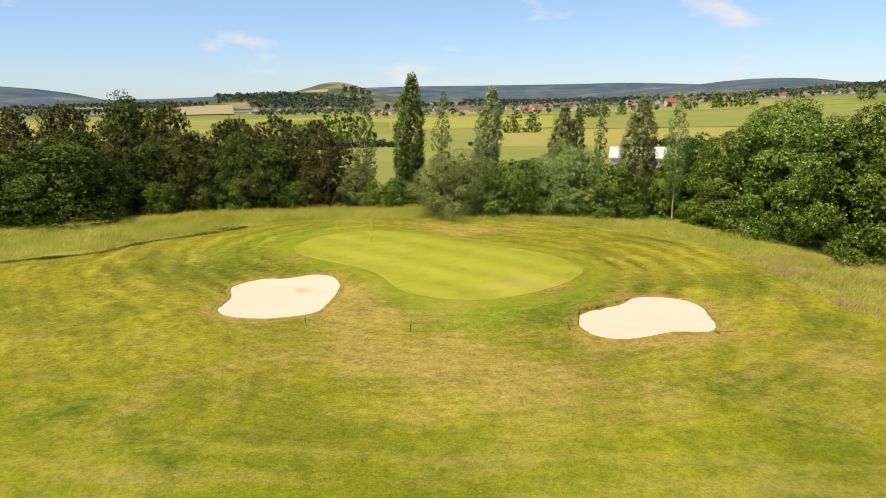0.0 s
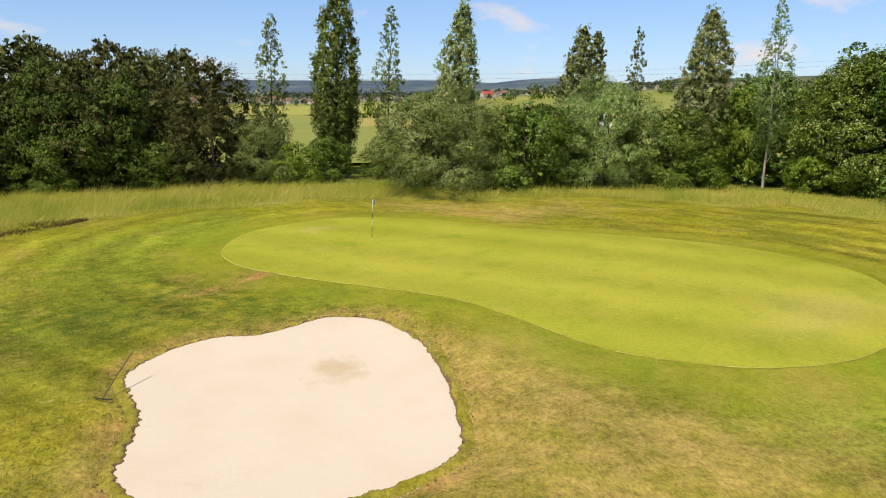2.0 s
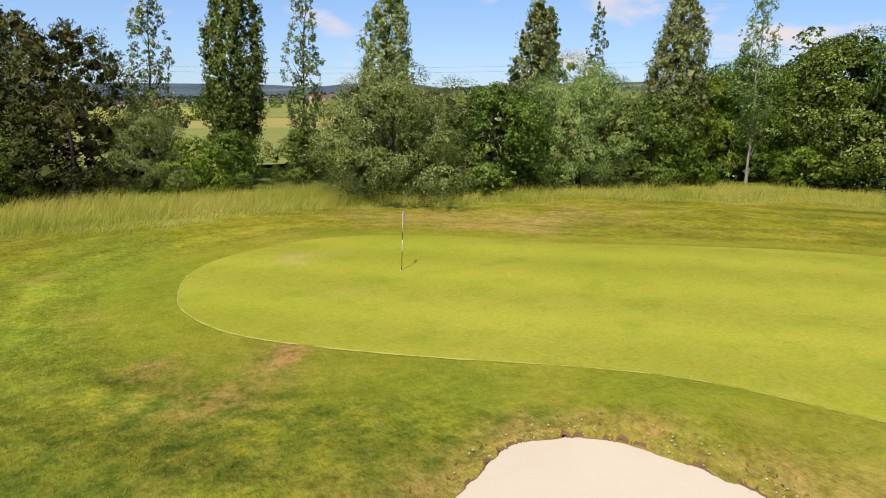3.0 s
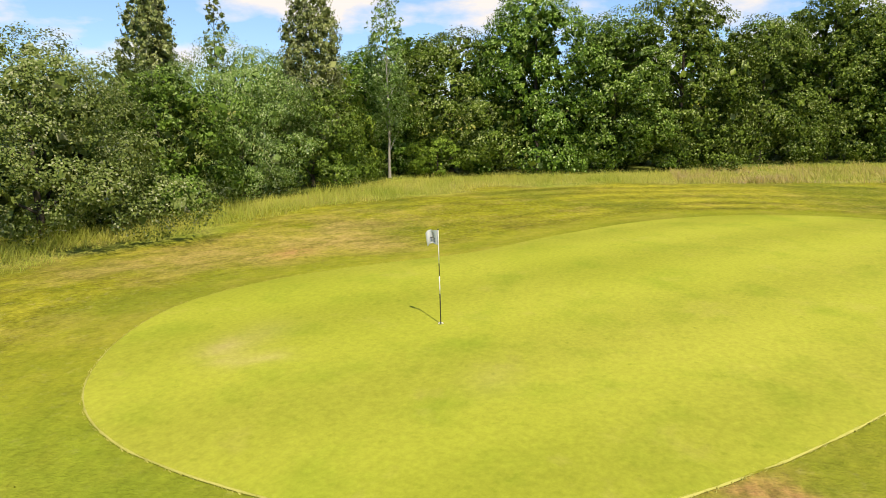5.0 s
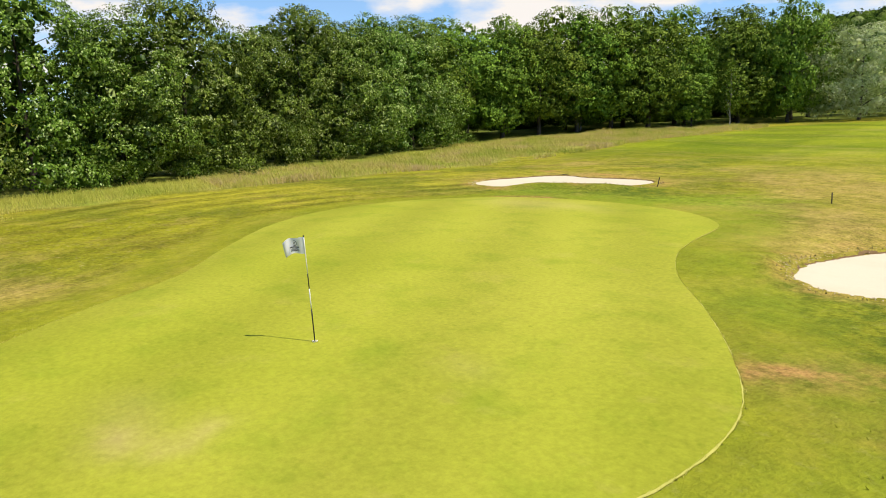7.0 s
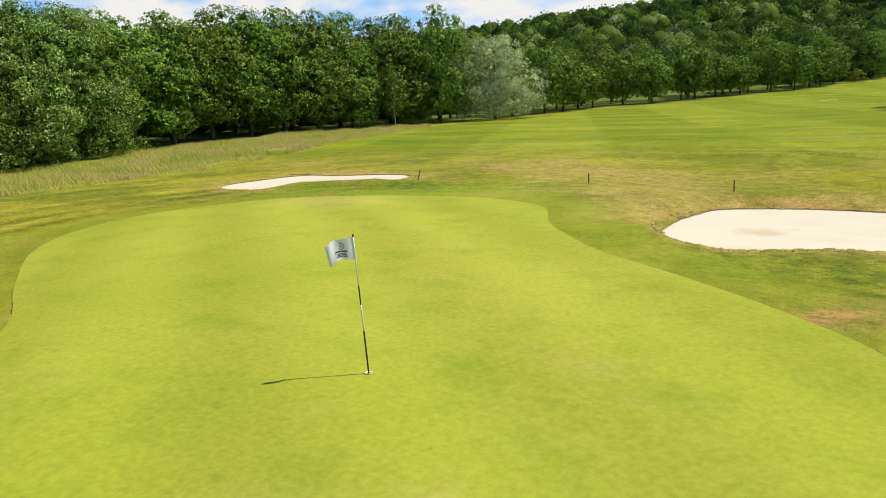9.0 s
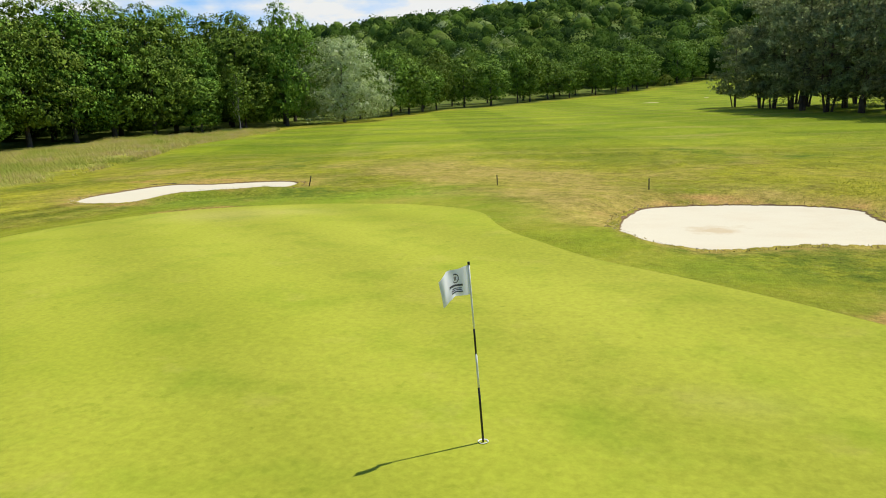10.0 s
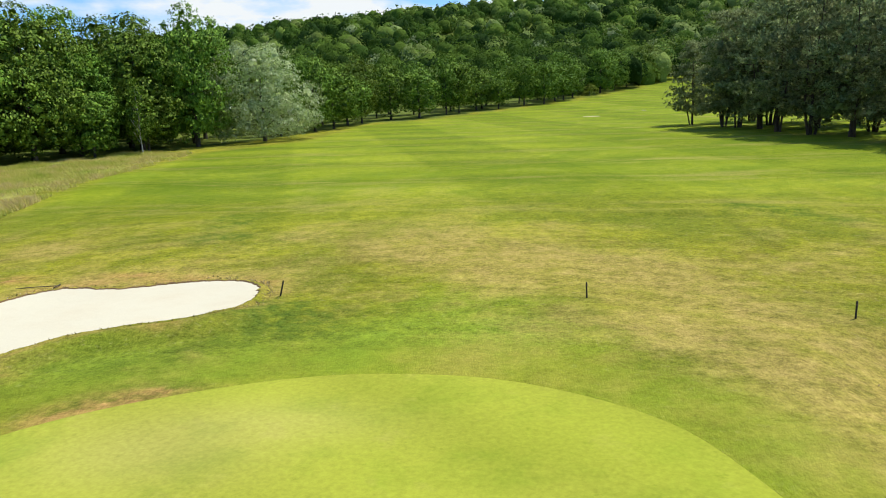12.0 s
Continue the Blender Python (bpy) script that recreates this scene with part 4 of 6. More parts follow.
fair = ease(play / 4.0) * (1 - ease((Y - 8) / 28))
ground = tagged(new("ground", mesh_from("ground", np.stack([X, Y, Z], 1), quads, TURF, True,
                                        {"ring": ring, "round_c": np.cos(np.arctan2(Y - 60, X + 1)), "round_s": np.sin(np.arctan2(Y - 60, X + 1)), "ringed": ringed, "bare": np.clip(bare, 0, 1), "dry": np.clip(dry, 0, 1), "lush": np.clip(lush, 0, 1), "fresh": np.clip(fresh, 0, 1), "wood": wood, "fair": fair, "belt": unmown, "hazy_forest": hazy_forest, "hazy_plots": ease((R_ - 680) / 400) * (Y > 100), "valley": ease((Y - 104) / 10)})),
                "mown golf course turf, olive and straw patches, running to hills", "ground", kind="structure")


def draped(line, lift, step, mat, attrs=None, drop=0.06):
    """A sheet inside a closed line that follows the ground, with a short skirt."""
    line = np.asarray(line)
    x0, y0 = line.min(0)
    x1, y1 = line.max(0)
    c = line.mean(0)
    bm = bmesh.new()
    edge = [bm.verts.new((p[0], p[1], 0)) for p in line]
    face = bm.faces.new(edge)
    for axis, a, b in ((0, x0, x1), (1, y0, y1)):
        for v in np.arange(a + step, b, step):
            co, no = [0, 0, 0], [0, 0, 0]
            co[axis], no[axis] = v, 1
            bmesh.ops.bisect_plane(bm, geom=bm.verts[:] + bm.edges[:] + bm.faces[:], plane_co=co, plane_no=no)
    rim = [e for e in bm.edges if len(e.link_faces) == 1]
    made = bmesh.ops.extrude_edge_only(bm, edges=rim)
    skirt = {v for v in made["geom"] if isinstance(v, bmesh.types.BMVert)}
    bmesh.ops.split_edges(bm, edges=rim)
    bm.verts.index_update()
    xy = np.array([v.co[:2] for v in bm.verts])
    z = H(xy[:, 0], xy[:, 1]) + lift
    for v, h in zip(bm.verts, z):
        v.co.z = h - (drop if v in skirt else 0)
    bmesh.ops.recalc_face_normals(bm, faces=bm.faces)
    me = bpy.data.meshes.new("sheet")
    for f in bm.faces:
        f.smooth = not any(v in skirt for v in f.verts)
    bm.to_mesh(me)
    bm.free()
    if sum(p.normal.z for p in me.polygons) < 0:
        me.flip_normals()
    for key, fn in (attrs or {}).items():
        a = me.attributes.new(key, "FLOAT", "POINT")
        a.data.foreach_set("value", np.asarray(fn(xy[:, 0], xy[:, 1]), np.float32))
    me.materials.append(mat)
    return me


def spots(*rows):
    return lambda x, y: np.clip(sum(k * np.exp(-((x - px) ** 2 / (sx * sx) + (y - py) ** 2 / (sy * sy))) for px, py, sx, sy, k in rows), 0, 1)


def strip(line, inner, outer, lift_in, lift_out, jitter=0.0, seed=3):
    """A band along a line from inner to outer offset (outward positive)."""
    rng = np.random.default_rng(seed)
    p = np.asarray(line, float)
    t = np.roll(p, -1, 0) - np.roll(p, 1, 0)
    area = np.sum(p[:, 0] * np.roll(p[:, 1], -1) - p[:, 1] * np.roll(p[:, 0], -1))
    nrm = np.stack([t[:, 1], -t[:, 0]], 1) * (1 if area > 0 else -1)
    nrm /= np.linalg.norm(nrm, axis=1, keepdims=True)
    a = p + nrm * (inner + jitter * rng.normal(size=(len(p), 1)))
    b = p + nrm * (outer + jitter * rng.normal(size=(len(p), 1)))
    za, zb = H(a[:, 0], a[:, 1]) + lift_in, H(b[:, 0], b[:, 1]) + lift_out
    n = len(p)
    v = np.concatenate([np.c_[a, za], np.c_[b, zb]])
    k = np.arange(n)
    f = np.stack([k, n + k, n + (k + 1) % n, (k + 1) % n], 1)
    return v, f


green_dry = spots((-8.1, 71.3, 0.9, 0.5, 0.25), (-9.1, 71.6, 0.5, 0.35, 0.65), (-9.7, 71.0, 0.35, 0.3, 0.6), (-9.3, 70.4, 0.3, 0.3, 0.5), (5.0, 50.0, 2.2, 1.0, 0.25), (7.2, 51.6, 2.2, 1.5, 0.35), (-9.5, 66, 0.7, 0.4, 0.2))
tagged(new("putting_green", draped(G_LINE, 0.034, 0.4, GREEN, {"dry": green_dry})), "closely mown pale yellow-green putting green, faintly mottled", "putting green", kind="structure")
edge = rounded(GREEN_LINE, 12)
side = np.clip(ease((-7.0 - edge[:, :1]) / 4.0) + ease((edge[:, 1:] - 71) / 2.0), 0, 1) * (0.7 + 0.3 * np.sin(np.arange(len(edge)) * 0.9)[:, None])
v, f = strip(edge, -0.004, 0.006 + 0.020 * side, 0.035, 0.014, jitter=0.006)
collar = tagged(new("green_collar", mesh_from("green_collar", v, f, COLLAR, True)), "thin pale ragged edge cut round the putting green", "turf edge", kind="structure")


def blades(rng, xy, hgt, width, lean):
    n = len(xy)
    z = H(xy[:, 0], xy[:, 1])
    a = rng.uniform(0, np.pi, n)
    side = np.stack([np.cos(a), np.sin(a), np.zeros(n)], 1) * width[:, None] / 2
    base = np.c_[xy, z - 0.02]
    bend = np.c_[rng.normal(0, 0.42, n) + lean[0], rng.normal(0, 0.42, n) + lean[1], np.ones(n)]
    tip = base + bend * hgt[:, None]
    v = np.stack([base - side, base + side, tip], 1).reshape(-1, 3)
    return v, np.arange(3 * n).reshape(n, 3)


rng = np.random.default_rng(17)
k = rng.integers(0, len(G_LINE), 9000)
a = rng.random((9000, 1))
xy = G_LINE[k] * (1 - a) + np.roll(G_LINE, -1, 0)[k] * a + rng.normal(0, 0.028, (9000, 2))
xy = xy[rng.random(9000) < np.clip(0.15 + ease((-6.0 - xy[:, 0]) / 4.0) + ease((xy[:, 1] - 70) / 2.0), 0, 1)]
v, f = blades(rng, xy, rng.uniform(0.035, 0.075, len(xy)), rng.uniform(0.015, 0.04, len(xy)), (0.3, 0.1))
part("edge_grass", mesh_from("edge_grass", v, f, COLLAR), collar)


def bunker(line, label, worn, seed):
    e = tagged(new("sand_bunker"), label, "sand bunker", "greenside bunkers")
    part("sand", draped(line, 0.05, 0.5, SAND, {"dry": worn}, 0.12), e)
    rng = np.random.default_rng(seed)
    fine = np.concatenate([np.linspace(a, b, 6, endpoint=False) for a, b in zip(line, np.roll(line, -1, 0))])
    # a ragged cut of bare soil under the turf, higher on the side of the green
    p = fine
    t = np.roll(p, -3, 0) - np.roll(p, 3, 0)
    area = np.sum(p[:, 0] * np.roll(p[:, 1], -1) - p[:, 1] * np.roll(p[:, 0], -1))
    nrm = np.stack([t[:, 1], -t[:, 0]], 1) * (1 if area > 0 else -1)
    nrm /= np.linalg.norm(nrm, axis=1, keepdims=True)
    back_side = ease((p[:, 1] - line[:, 1].mean() + 1.0) / 5.0)
    rag = np.convolve(rng.normal(size=len(p) + 6), np.ones(7) / 7, "valid")[: len(p)] * 2.2
    hgt = 0.064 - 0.034 * back_side + 0.010 * rag
    rows = []
    for off, up in ((-0.05, 0.0), (-0.02, 0.7), (0.015, 1.0), (0.15, 0.85), (0.42, 0.0)):
        q = p + nrm * (off + 0.05 * rag[:, None] * (1 if off < 0.1 else 0))
        rows.append(np.c_[q, H(q[:, 0], q[:, 1]) + (0.03 if off < 0.3 else -0.05) + hgt * up])
    n = len(p)
    k = np.arange(n)
    v = np.concatenate(rows)
    f = np.concatenate([np.stack([j * n + k, (j + 1) * n + k, (j + 1) * n + (k + 1) % n, j * n + (k + 1) % n], 1) for j in range(4)])
    me = mesh_from("turf_lip", v, f, SOIL, True)
    me.materials.append(TURF)
    for key in ("ring", "ringed", "dry", "lush", "wood", "fair", "belt", "hazy_forest", "valley", "hazy_plots", "bare", "fresh"):
        a = me.attributes.new(key, "FLOAT", "POINT")
        a.data.foreach_set("value", np.full(len(v), {"dry": 0.40, "bare": 0.10, "ring": 8.0}.get(key, 0.0), np.float32))
    me.polygons.foreach_set("material_index", np.repeat([0, 0, 1, 1], n).astype(np.int32))
    part("turf_lip", me, e, "ragged brown soil lip with dry turf")
    # straw tufts and clods along the edge
    k = rng.integers(0, len(p), 1500)
    k = k[rng.random(1500) > 0.75 * back_side[k]]
    n = len(k)
    xy = p[k] + nrm[k] * np.abs(rng.normal(0.12, 0.22, (n, 1))) + rng.normal(0, 0.05, (n, 2))
    v, f = blades(rng, xy, rng.uniform(0.03, 0.09, n), rng.uniform(0.03, 0.09, n), (0.2, 0.1))
    v[:, 2] += 0.03
    part("dry_turf_edge", mesh_from("dry_turf_edge", v, f, STRAW), e, "dry straw tufts")
    # crumbs of pale sand and dry turf thrown out over the sunny edge
    k = rng.integers(0, len(p), 700)
    k = k[rng.random(700) < ease((p[k, 0] - line[:, 0].mean()) / 3.0)]
    xy = p[k] + nrm[k] * np.abs(rng.normal(0.10, 0.20, (len(k), 1)))
    r = rng.uniform(0.012, 0.032, len(k))
    c = np.c_[xy, H(xy[:, 0], xy[:, 1]) + 0.06 + 0.1 * r]
    corner = np.array([(1, 0, -0.5), (-0.6, 0.8, -0.5), (-0.5, -0.9, -0.5), (0.1, 0.1, 0.35)])
    v = (c[:, None, :] + r[:, None, None] * corner[None] * rng.uniform(0.6, 1.3, (len(k), 4, 1))).reshape(-1, 3)
    f = (np.arange(len(k))[:, None, None] * 4 + np.array([(0, 1, 3), (1, 2, 3), (2, 0, 3)])[None]).reshape(-1, 3)
    tagged(part("turf_crumbs", mesh_from("turf_crumbs", v, f, CRUMB), e, "pale crumbs of sand and turf"), kind="stuff")
    return e


bunker(W_LINE, "pale cream sand bunker with a trampled hollow and brown turf lip", spots((-10.6, 51.3, 1.1, 1.3, 0.8), (-11.5, 49.5, 0.9, 1.2, 0.2)), 4)
bunker(E_LINE, "pale cream sand bunker, smooth, with a low brown lip", spots((15, 42, 1.5, 1.0, 0.25)), 5)

# ---- flagstick, stakes, rakes ----
PIN = np.array([-6.61, 67.67])
pz = float(H(*PIN)) + 0.034


def pole_piece(name, s0, s1, r, mat, parent, label=""):
    top = np.array([0.09, 0.06, 2.13])
    pts = [(top * s, r) for s in np.linspace(s0, s1, 4)]
    pts = [(pts[0][0], 0.001)] + pts + [(pts[-1][0], 0.001)]
    v, f = tubes([pts], 10)
    return part(name, mesh_from(name, v, f, mat, True), parent, label)


flag = tagged(new("flagstick"), "black and white banded flagstick with a blown white flag", "golf flag")
flag.location = (PIN[0], PIN[1], pz)
for k, (a, b, m, lab) in enumerate(((-0.04, 0.315, POLE_BLACK, "black band"), (0.315, 0.503, POLE_WHITE, "white band"), (0.503, 0.641, POLE_BLACK, "black band"), (0.641, 0.99, POLE_WHITE, "white band"))):
    pole_piece("pole_band", a, b, 0.013 - 0.001 * k, m, flag, lab)
pole_piece("pole_cap", 0.985, 1.0, 0.014, POLE_BLACK, flag, "small black cap")
# the cloth, waving away from the pole
nu, nv = 22, 12
wv, wf = [], []
hoist = np.array([0.09, 0.06, 2.13])
for j in range(nv + 1):
    for i in range(nu + 1):
        s, q = i / nu, j / nv
        ripple = 0.022 * s * math.sin(8.0 * s + 1.6 * q) + 0.008 * s * math.sin(17 * s - 3 * q)
        along = 0.43 * s * (1 - 0.10 * q * s)
        p = hoist * (0.985 - 0.155 * q) + np.array([0.60, 0.80, 0]) * along + np.array([-0.80, 0.60, 0]) * ripple
        p[2] -= 0.10 * s * s + 0.03 * s * math.sin(7 * s + q) - 0.05 * q * s
        wv.append(p)
for j in range(nv):
    for i in range(nu):
        a = j * (nu + 1) + i
        wf.append((a, a + 1, a + nu + 2, a + nu + 1))
cloth = part("flag_cloth", mesh_from("flag_cloth", wv, wf, WHITE, True), flag, "white cloth with small dark print")
wv = np.array(wv).reshape(nv + 1, nu + 1, 3)


def on_cloth(s, q):
    fi, fj = min(max(s, 0), 0.999) * nu, min(max(q, 0), 0.999) * nv
    i, j = int(fi), int(fj)
    a, b = fi - i, fj - j
    return (wv[j, i] * (1 - a) + wv[j, i + 1] * a) * (1 - b) + (wv[j + 1, i] * (1 - a) + wv[j + 1, i + 1] * a) * b


def print_patch(name, cells, parent):
    """Print on both faces of the cloth: cells of (s0, s1, q0, q1)."""
    v, f = [], []
    for s0, s1, q0, q1 in cells:
        n = 6
        for sgn in (-1, 1):
            base = len(v)
            for k in range(n + 1):
                s = s0 + (s1 - s0) * k / n
                for q in (q0, q1):
                    v.append(on_cloth(s, q) + sgn * 0.004 * np.array([-0.80, 0.60, 0]))
            for k in range(n):
                f.append((base + 2 * k, base + 2 * k + 2, base + 2 * k + 3, base + 2 * k + 1))
    return part(name, mesh_from(name, v, f, INK), parent, "dark print")


arc = []
for k in range(14):
    a0 = radians(50 + 260 * k / 14)
    s, q = 0.47 + 0.10 * math.cos(a0), 0.34 + 0.16 * math.sin(a0)
    arc.append((s - 0.014, s + 0.014, q - 0.022, q + 0.022))
arc += [(0.44, 0.465, 0.27, 0.42), (0.485, 0.51, 0.27, 0.42)]
print_patch("emblem", arc, cloth)
for q, a, b, w in ((0.60, 0.26, 0.70, 0.035), (0.71, 0.30, 0.62, 0.016), (0.77, 0.30, 0.66, 0.016), (0.84, 0.27, 0.66, 0.022)):
    print_patch("text_bar", [(a, b, q - w, q + w)], cloth)
ang = np.linspace(0, 2 * np.pi, 24, endpoint=False)
rows = [(0.062, 0.012), (0.054, 0.014), (0.052, -0.03), (0.002, -0.035)]
v = np.concatenate([np.c_[r * np.cos(ang), r * np.sin(ang), np.full(24, z)] for r, z in rows])
k = np.arange(24)
f = np.concatenate([np.stack([j * 24 + k, j * 24 + (k + 1) % 24, (j + 1) * 24 + (k + 1) % 24, (j + 1) * 24 + k], 1) for j in range(3)])
cup = tagged(new("hole_cup", mesh_from("hole_cup", v, f, CUP, True)), "small white hole cup set in the green", "golf hole")
cup.location = (PIN[0], PIN[1], pz)


def stake(x, y, height, lean, label):
    e = tagged(new("marker_stake"), label, "stake", "stakes before the green")
    e.location = (x, y, float(H(x, y)))
    top = np.array([lean[0], lean[1], height])
    v, f = tubes([[(-0.12 * top, 0.02), (top * 0.02, 0.028), (top * 0.96, 0.026), (top, 0.016), (top * 1.001, 0.001)]], 8)
    part("post", mesh_from("post", v, f, STAKE, True), e)
    v, f = tubes([[(top * 0.74, 0.030), (top * 0.75, 0.034), (top * 0.84, 0.034), (top * 0.85, 0.030)]], 8)
    part("band", mesh_from("band", v, f, DEADWOOD, True), e, "brown band")
    return e


stake(-1.50, 40.32, 0.52, (0.01, 0.0), "short dark marker stake standing in mown turf")
stake(-8.73, 42.40, 0.52, (0.0, 0.02), "short dark marker stake beside the sand bunker")
stake(8.83, 40.15, 0.56, (-0.16, 0.02), "short dark marker stake leaning beside the sand bunker")


def rake(x, y, z, turn, tilt, label):
    e = tagged(new("bunker_rake"), label, "rake", "bunker rakes")
    e.matrix_basis = pose(x, y, z, 0, tilt, turn)
    v, f = tubes([[((0, 0, 0), 0.016), ((0.8, 0, 0.01), 0.016), ((1.55, 0, 0.0), 0.014)]], 8)
    part("handle", mesh_from("handle", v, f, DEADWOOD, True), e)
    v, f = tubes([[((0, -0.28, 0), 0.018), ((-0.02, 0, 0), 0.022), ((0, 0.28, 0), 0.018)]], 8)
    part("head", mesh_from("head", v, f, STAKE, True), e)
    for q in np.linspace(-0.26, 0.26, 9):
        v, f = tubes([[((0, q, 0), 0.009), ((0.01, q, -0.07), 0.004)]], 5)
        part("tine", mesh_from("tine", v, f, STAKE, True), e)
    return e


rake(18.0, 39.05, float(H(18.0, 39.05)) + 0.10, 12, 1, "wooden bunker rake lying on the turf by the sand")
rake(-16.9, 50.6, float(H(-16.9, 50.6)) + 0.10, 60, -32, "wooden bunker rake propped at the sand bunker's edge")

# ---- trees ----
hedge = [Kind(broadleaf(11 + k, 11.9, 4.9, 0.0, 32000, LEAF_HEDGE, 0.175, "hedgerow_tree", lab, group="trees behind the tall grass", lobes_n=82, foot=0.95, clump=0.62, peak=1.7)) for k, lab in enumerate((
    "dense dark green broadleaf tree, leafy to the ground", "dense green wind-tossed broadleaf tree above tall grass", "broad dark green leafy tree behind tall grass"))]
alder = Kind(broadleaf(15, 10.6, 5.2, 0.0, 11000, LEAF_ALDER, 0.25, "alder_tree", "broad very dark green alder, leafy to the ground", group="alders among the pines", lobes_n=60, foot=0.95, clump=0.68))
oak = [Kind(broadleaf(31 + k, 14.6, 5.3, 1.8, 10500, LEAF_OAK, 0.30, "oak_tree", lab, group="trees of the wood edge", lobes_n=48, foot=0.6, clump=0.85)) for k, lab in enumerate((
    "tall full green broadleaf tree with a bare dark trunk", "tall dark green broadleaf tree at the wood's edge", "tall rounded green woodland tree"))]
row_tree = [Kind(broadleaf(41 + k, 13.2, 4.7, 2.4, 4200, LEAF_OAK, 0.42, "fairway_tree", lab, group="row of trees along the fairway", lobes_n=34, foot=0.45, clump=0.95)) for k, lab in enumerate((
    "rounded green tree on a slim trunk along the fairway", "full green tree in a row beside the fairway"))]
field_tree = Kind(broadleaf(47, 10.0, 4.8, 0.8, 700, LEAF_HEDGE, 0.95, "field_tree", "round dark green field tree in the valley", group="trees of the valley", lobes_n=14, clump=1.2))
bush = [Kind(broadleaf(51, 7.0, 4.2, 0.1, 40000, LEAF_GREY, 0.112, "grey_willow_bush", "large rounded grey-green willow bush behind the green", lobes_n=64, fork=0.05, clump=0.46, shape=0.6, under=-0.35, spray=0.42)),
        Kind(broadleaf(52, 7.0, 3.7, 0.1, 12500, LEAF_HORNBEAM, 0.20, "hornbeam_bush", "dense dark green hornbeam bush with layered leaves", lobes_n=46, fork=0.05, clump=0.50, shape=0.5, droop=0.0, under=-0.2, spray=0.38)),
        Kind(broadleaf(53, 4.0, 2.2, 0.1, 7000, LEAF_FRESH, 0.15, "low_shrub", "low bright green shrub at the hedge foot", lobes_n=26, fork=0.05, clump=0.32))]
left_pine = [Kind(bushy_pine(61 + k, 12.2, 3.7, (16000, 16000, 4500)[k], NEEDLE, lab, "pines at the green's far corner", (0.24, 0.24, 0.42)[k])) for k, lab in enumerate((
    "bushy brownish-green pine with needles to the ground", "dense olive-brown pine in a close clump", "olive-green pine in the rear of the clump"))]
dark_pine = [Kind(pine(71 + k, 17.0, 5.0, (3.3, 2.3)[k], 11000, NEEDLE_DARK, lab, "tall_pine", 10, 0.2, "pines beside the fairway", 0.42, 0.95, (0.62, 2.2), 2)) for k, lab in enumerate((
    "tall dark grey-green pine with a bare trunk", "broad dark pine with heavy drooping boughs"))]

poplar(81, 14.2, 1.5, 6000, LEAF_GREY, 0.22, (0.5, 0.2), "slender thin-leaved grey-green poplar", sparse=True).matrix_basis = pose(-10.2, 98.4, 1.4)
poplar(82, 17.6, 2.3, 22000, LEAF_DARK_POPLAR, 0.21, (0.7, 0.2), "tall dense columnar poplar, the highest of the row").matrix_basis = pose(-4.1, 100, 1.4)
poplar(83, 15.4, 1.35, 6000, LEAF_GREY, 0.22, (0.5, 0.2), "slender sparse silvery poplar bending in wind", sparse=True).matrix_basis = pose(0.6, 98.2, 1.4)
poplar(84, 15.6, 2.1, 17000, LEAF_POPLAR, 0.20, (1.1, 0.2), "columnar green poplar bent over by wind").matrix_basis = pose(6.9, 97.7, 1.4)
poplar(85, 13.3, 1.75, 10000, LEAF_POPLAR, 0.19, (0.9, 0.2), "columnar poplar rising behind dense bushes").matrix_basis = pose(16.2, 91.0, 1.4)
poplar(86, 13.0, 1.3, 3000, LEAF_POPLAR, 0.25, (0.9, 0.2), "second stem of a poplar behind the bushes").matrix_basis = pose(18.3, 92.2, 1.4)
poplar(87, 13.2, 0.9, 3600, LEAF_GREY, 0.22, (0.4, 0.1), "thin young poplar with a narrow tip", sparse=True).matrix_basis = pose(21.2, 89.4, 1.4)
poplar(88, 14.2, 2.3, 18000, LEAF_POPLAR, 0.19, (0.9, 0.2), "broad columnar poplar bent by wind").matrix_basis = pose(24.7, 84.4, 1.4)
poplar(89, 14.7, 1.35, 7500, LEAF_GREY, 0.17, (0.3, 0.1), "sparse silvery poplar with a pale bare trunk", bottom=3.4, sparse=True, bark=BARK_PALE).matrix_basis = pose(28.2, 80.1, 1.4)

bush[0].at(2.3, 86.4, 20, 1.10, 1.18)
bush[1].at(9.6, 86.0, 0, 1.0)
bush[0].at(16.8, 85.6, 130, 1.22, 0.98, label="tall tangled grey-brown bush among the hedge")
bush[1].at(21.6, 83.2, 70, 0.92, 0.95)
bush[1].at(12.8, 88.6, 200, 0.95)
bush[2].at(23.4, 82.4, 0, 0.95)
bush[2].at(30.2, 77.0, 80, 0.85)
bush[2].at(-8.4, 93.5, 10, 0.9)
bush[0].at(-11.2, 94.5, 50, 0.75, 0.62, label="grey-green bush at the foot of the pines")
bush[1].at(-5.6, 96.0, 50, 0.55, 0.6)
bush[1].at(0.0, 96.5, 10, 0.55, 0.6)
bush[0].at(5.4, 88.8, 75, 0.9, 0.95)
bush[2].at(28.6, 84.2, 40, 1.9, 1.2, label="bright yellow-green young tree in the hedge")
for x, y, a, s in ((31.5, 83, 10, 0.85), (35.0, 77.0, 60, 0.98), (36.8, 70.5, 150, 1.04), (38.8, 64.3, 220, 1.0), (41.2, 59.0, 300, 1.06), 
                   (48.2, 51.6, 30, 1.08), (51.0, 45.4, 110, 1.14), (53.6, 39.4, 200, 1.16), (56.6, 33.6, 280, 1.2), (59.4, 27.6, 350, 1.26), ):
    hedge[int(x * 7 + y) % 3].at(x, y, a, s * (1.0 + 0.09 * math.sin(x * 5.3 + y)), s * (0.97 + 0.06 * math.sin(x * 3.1)))
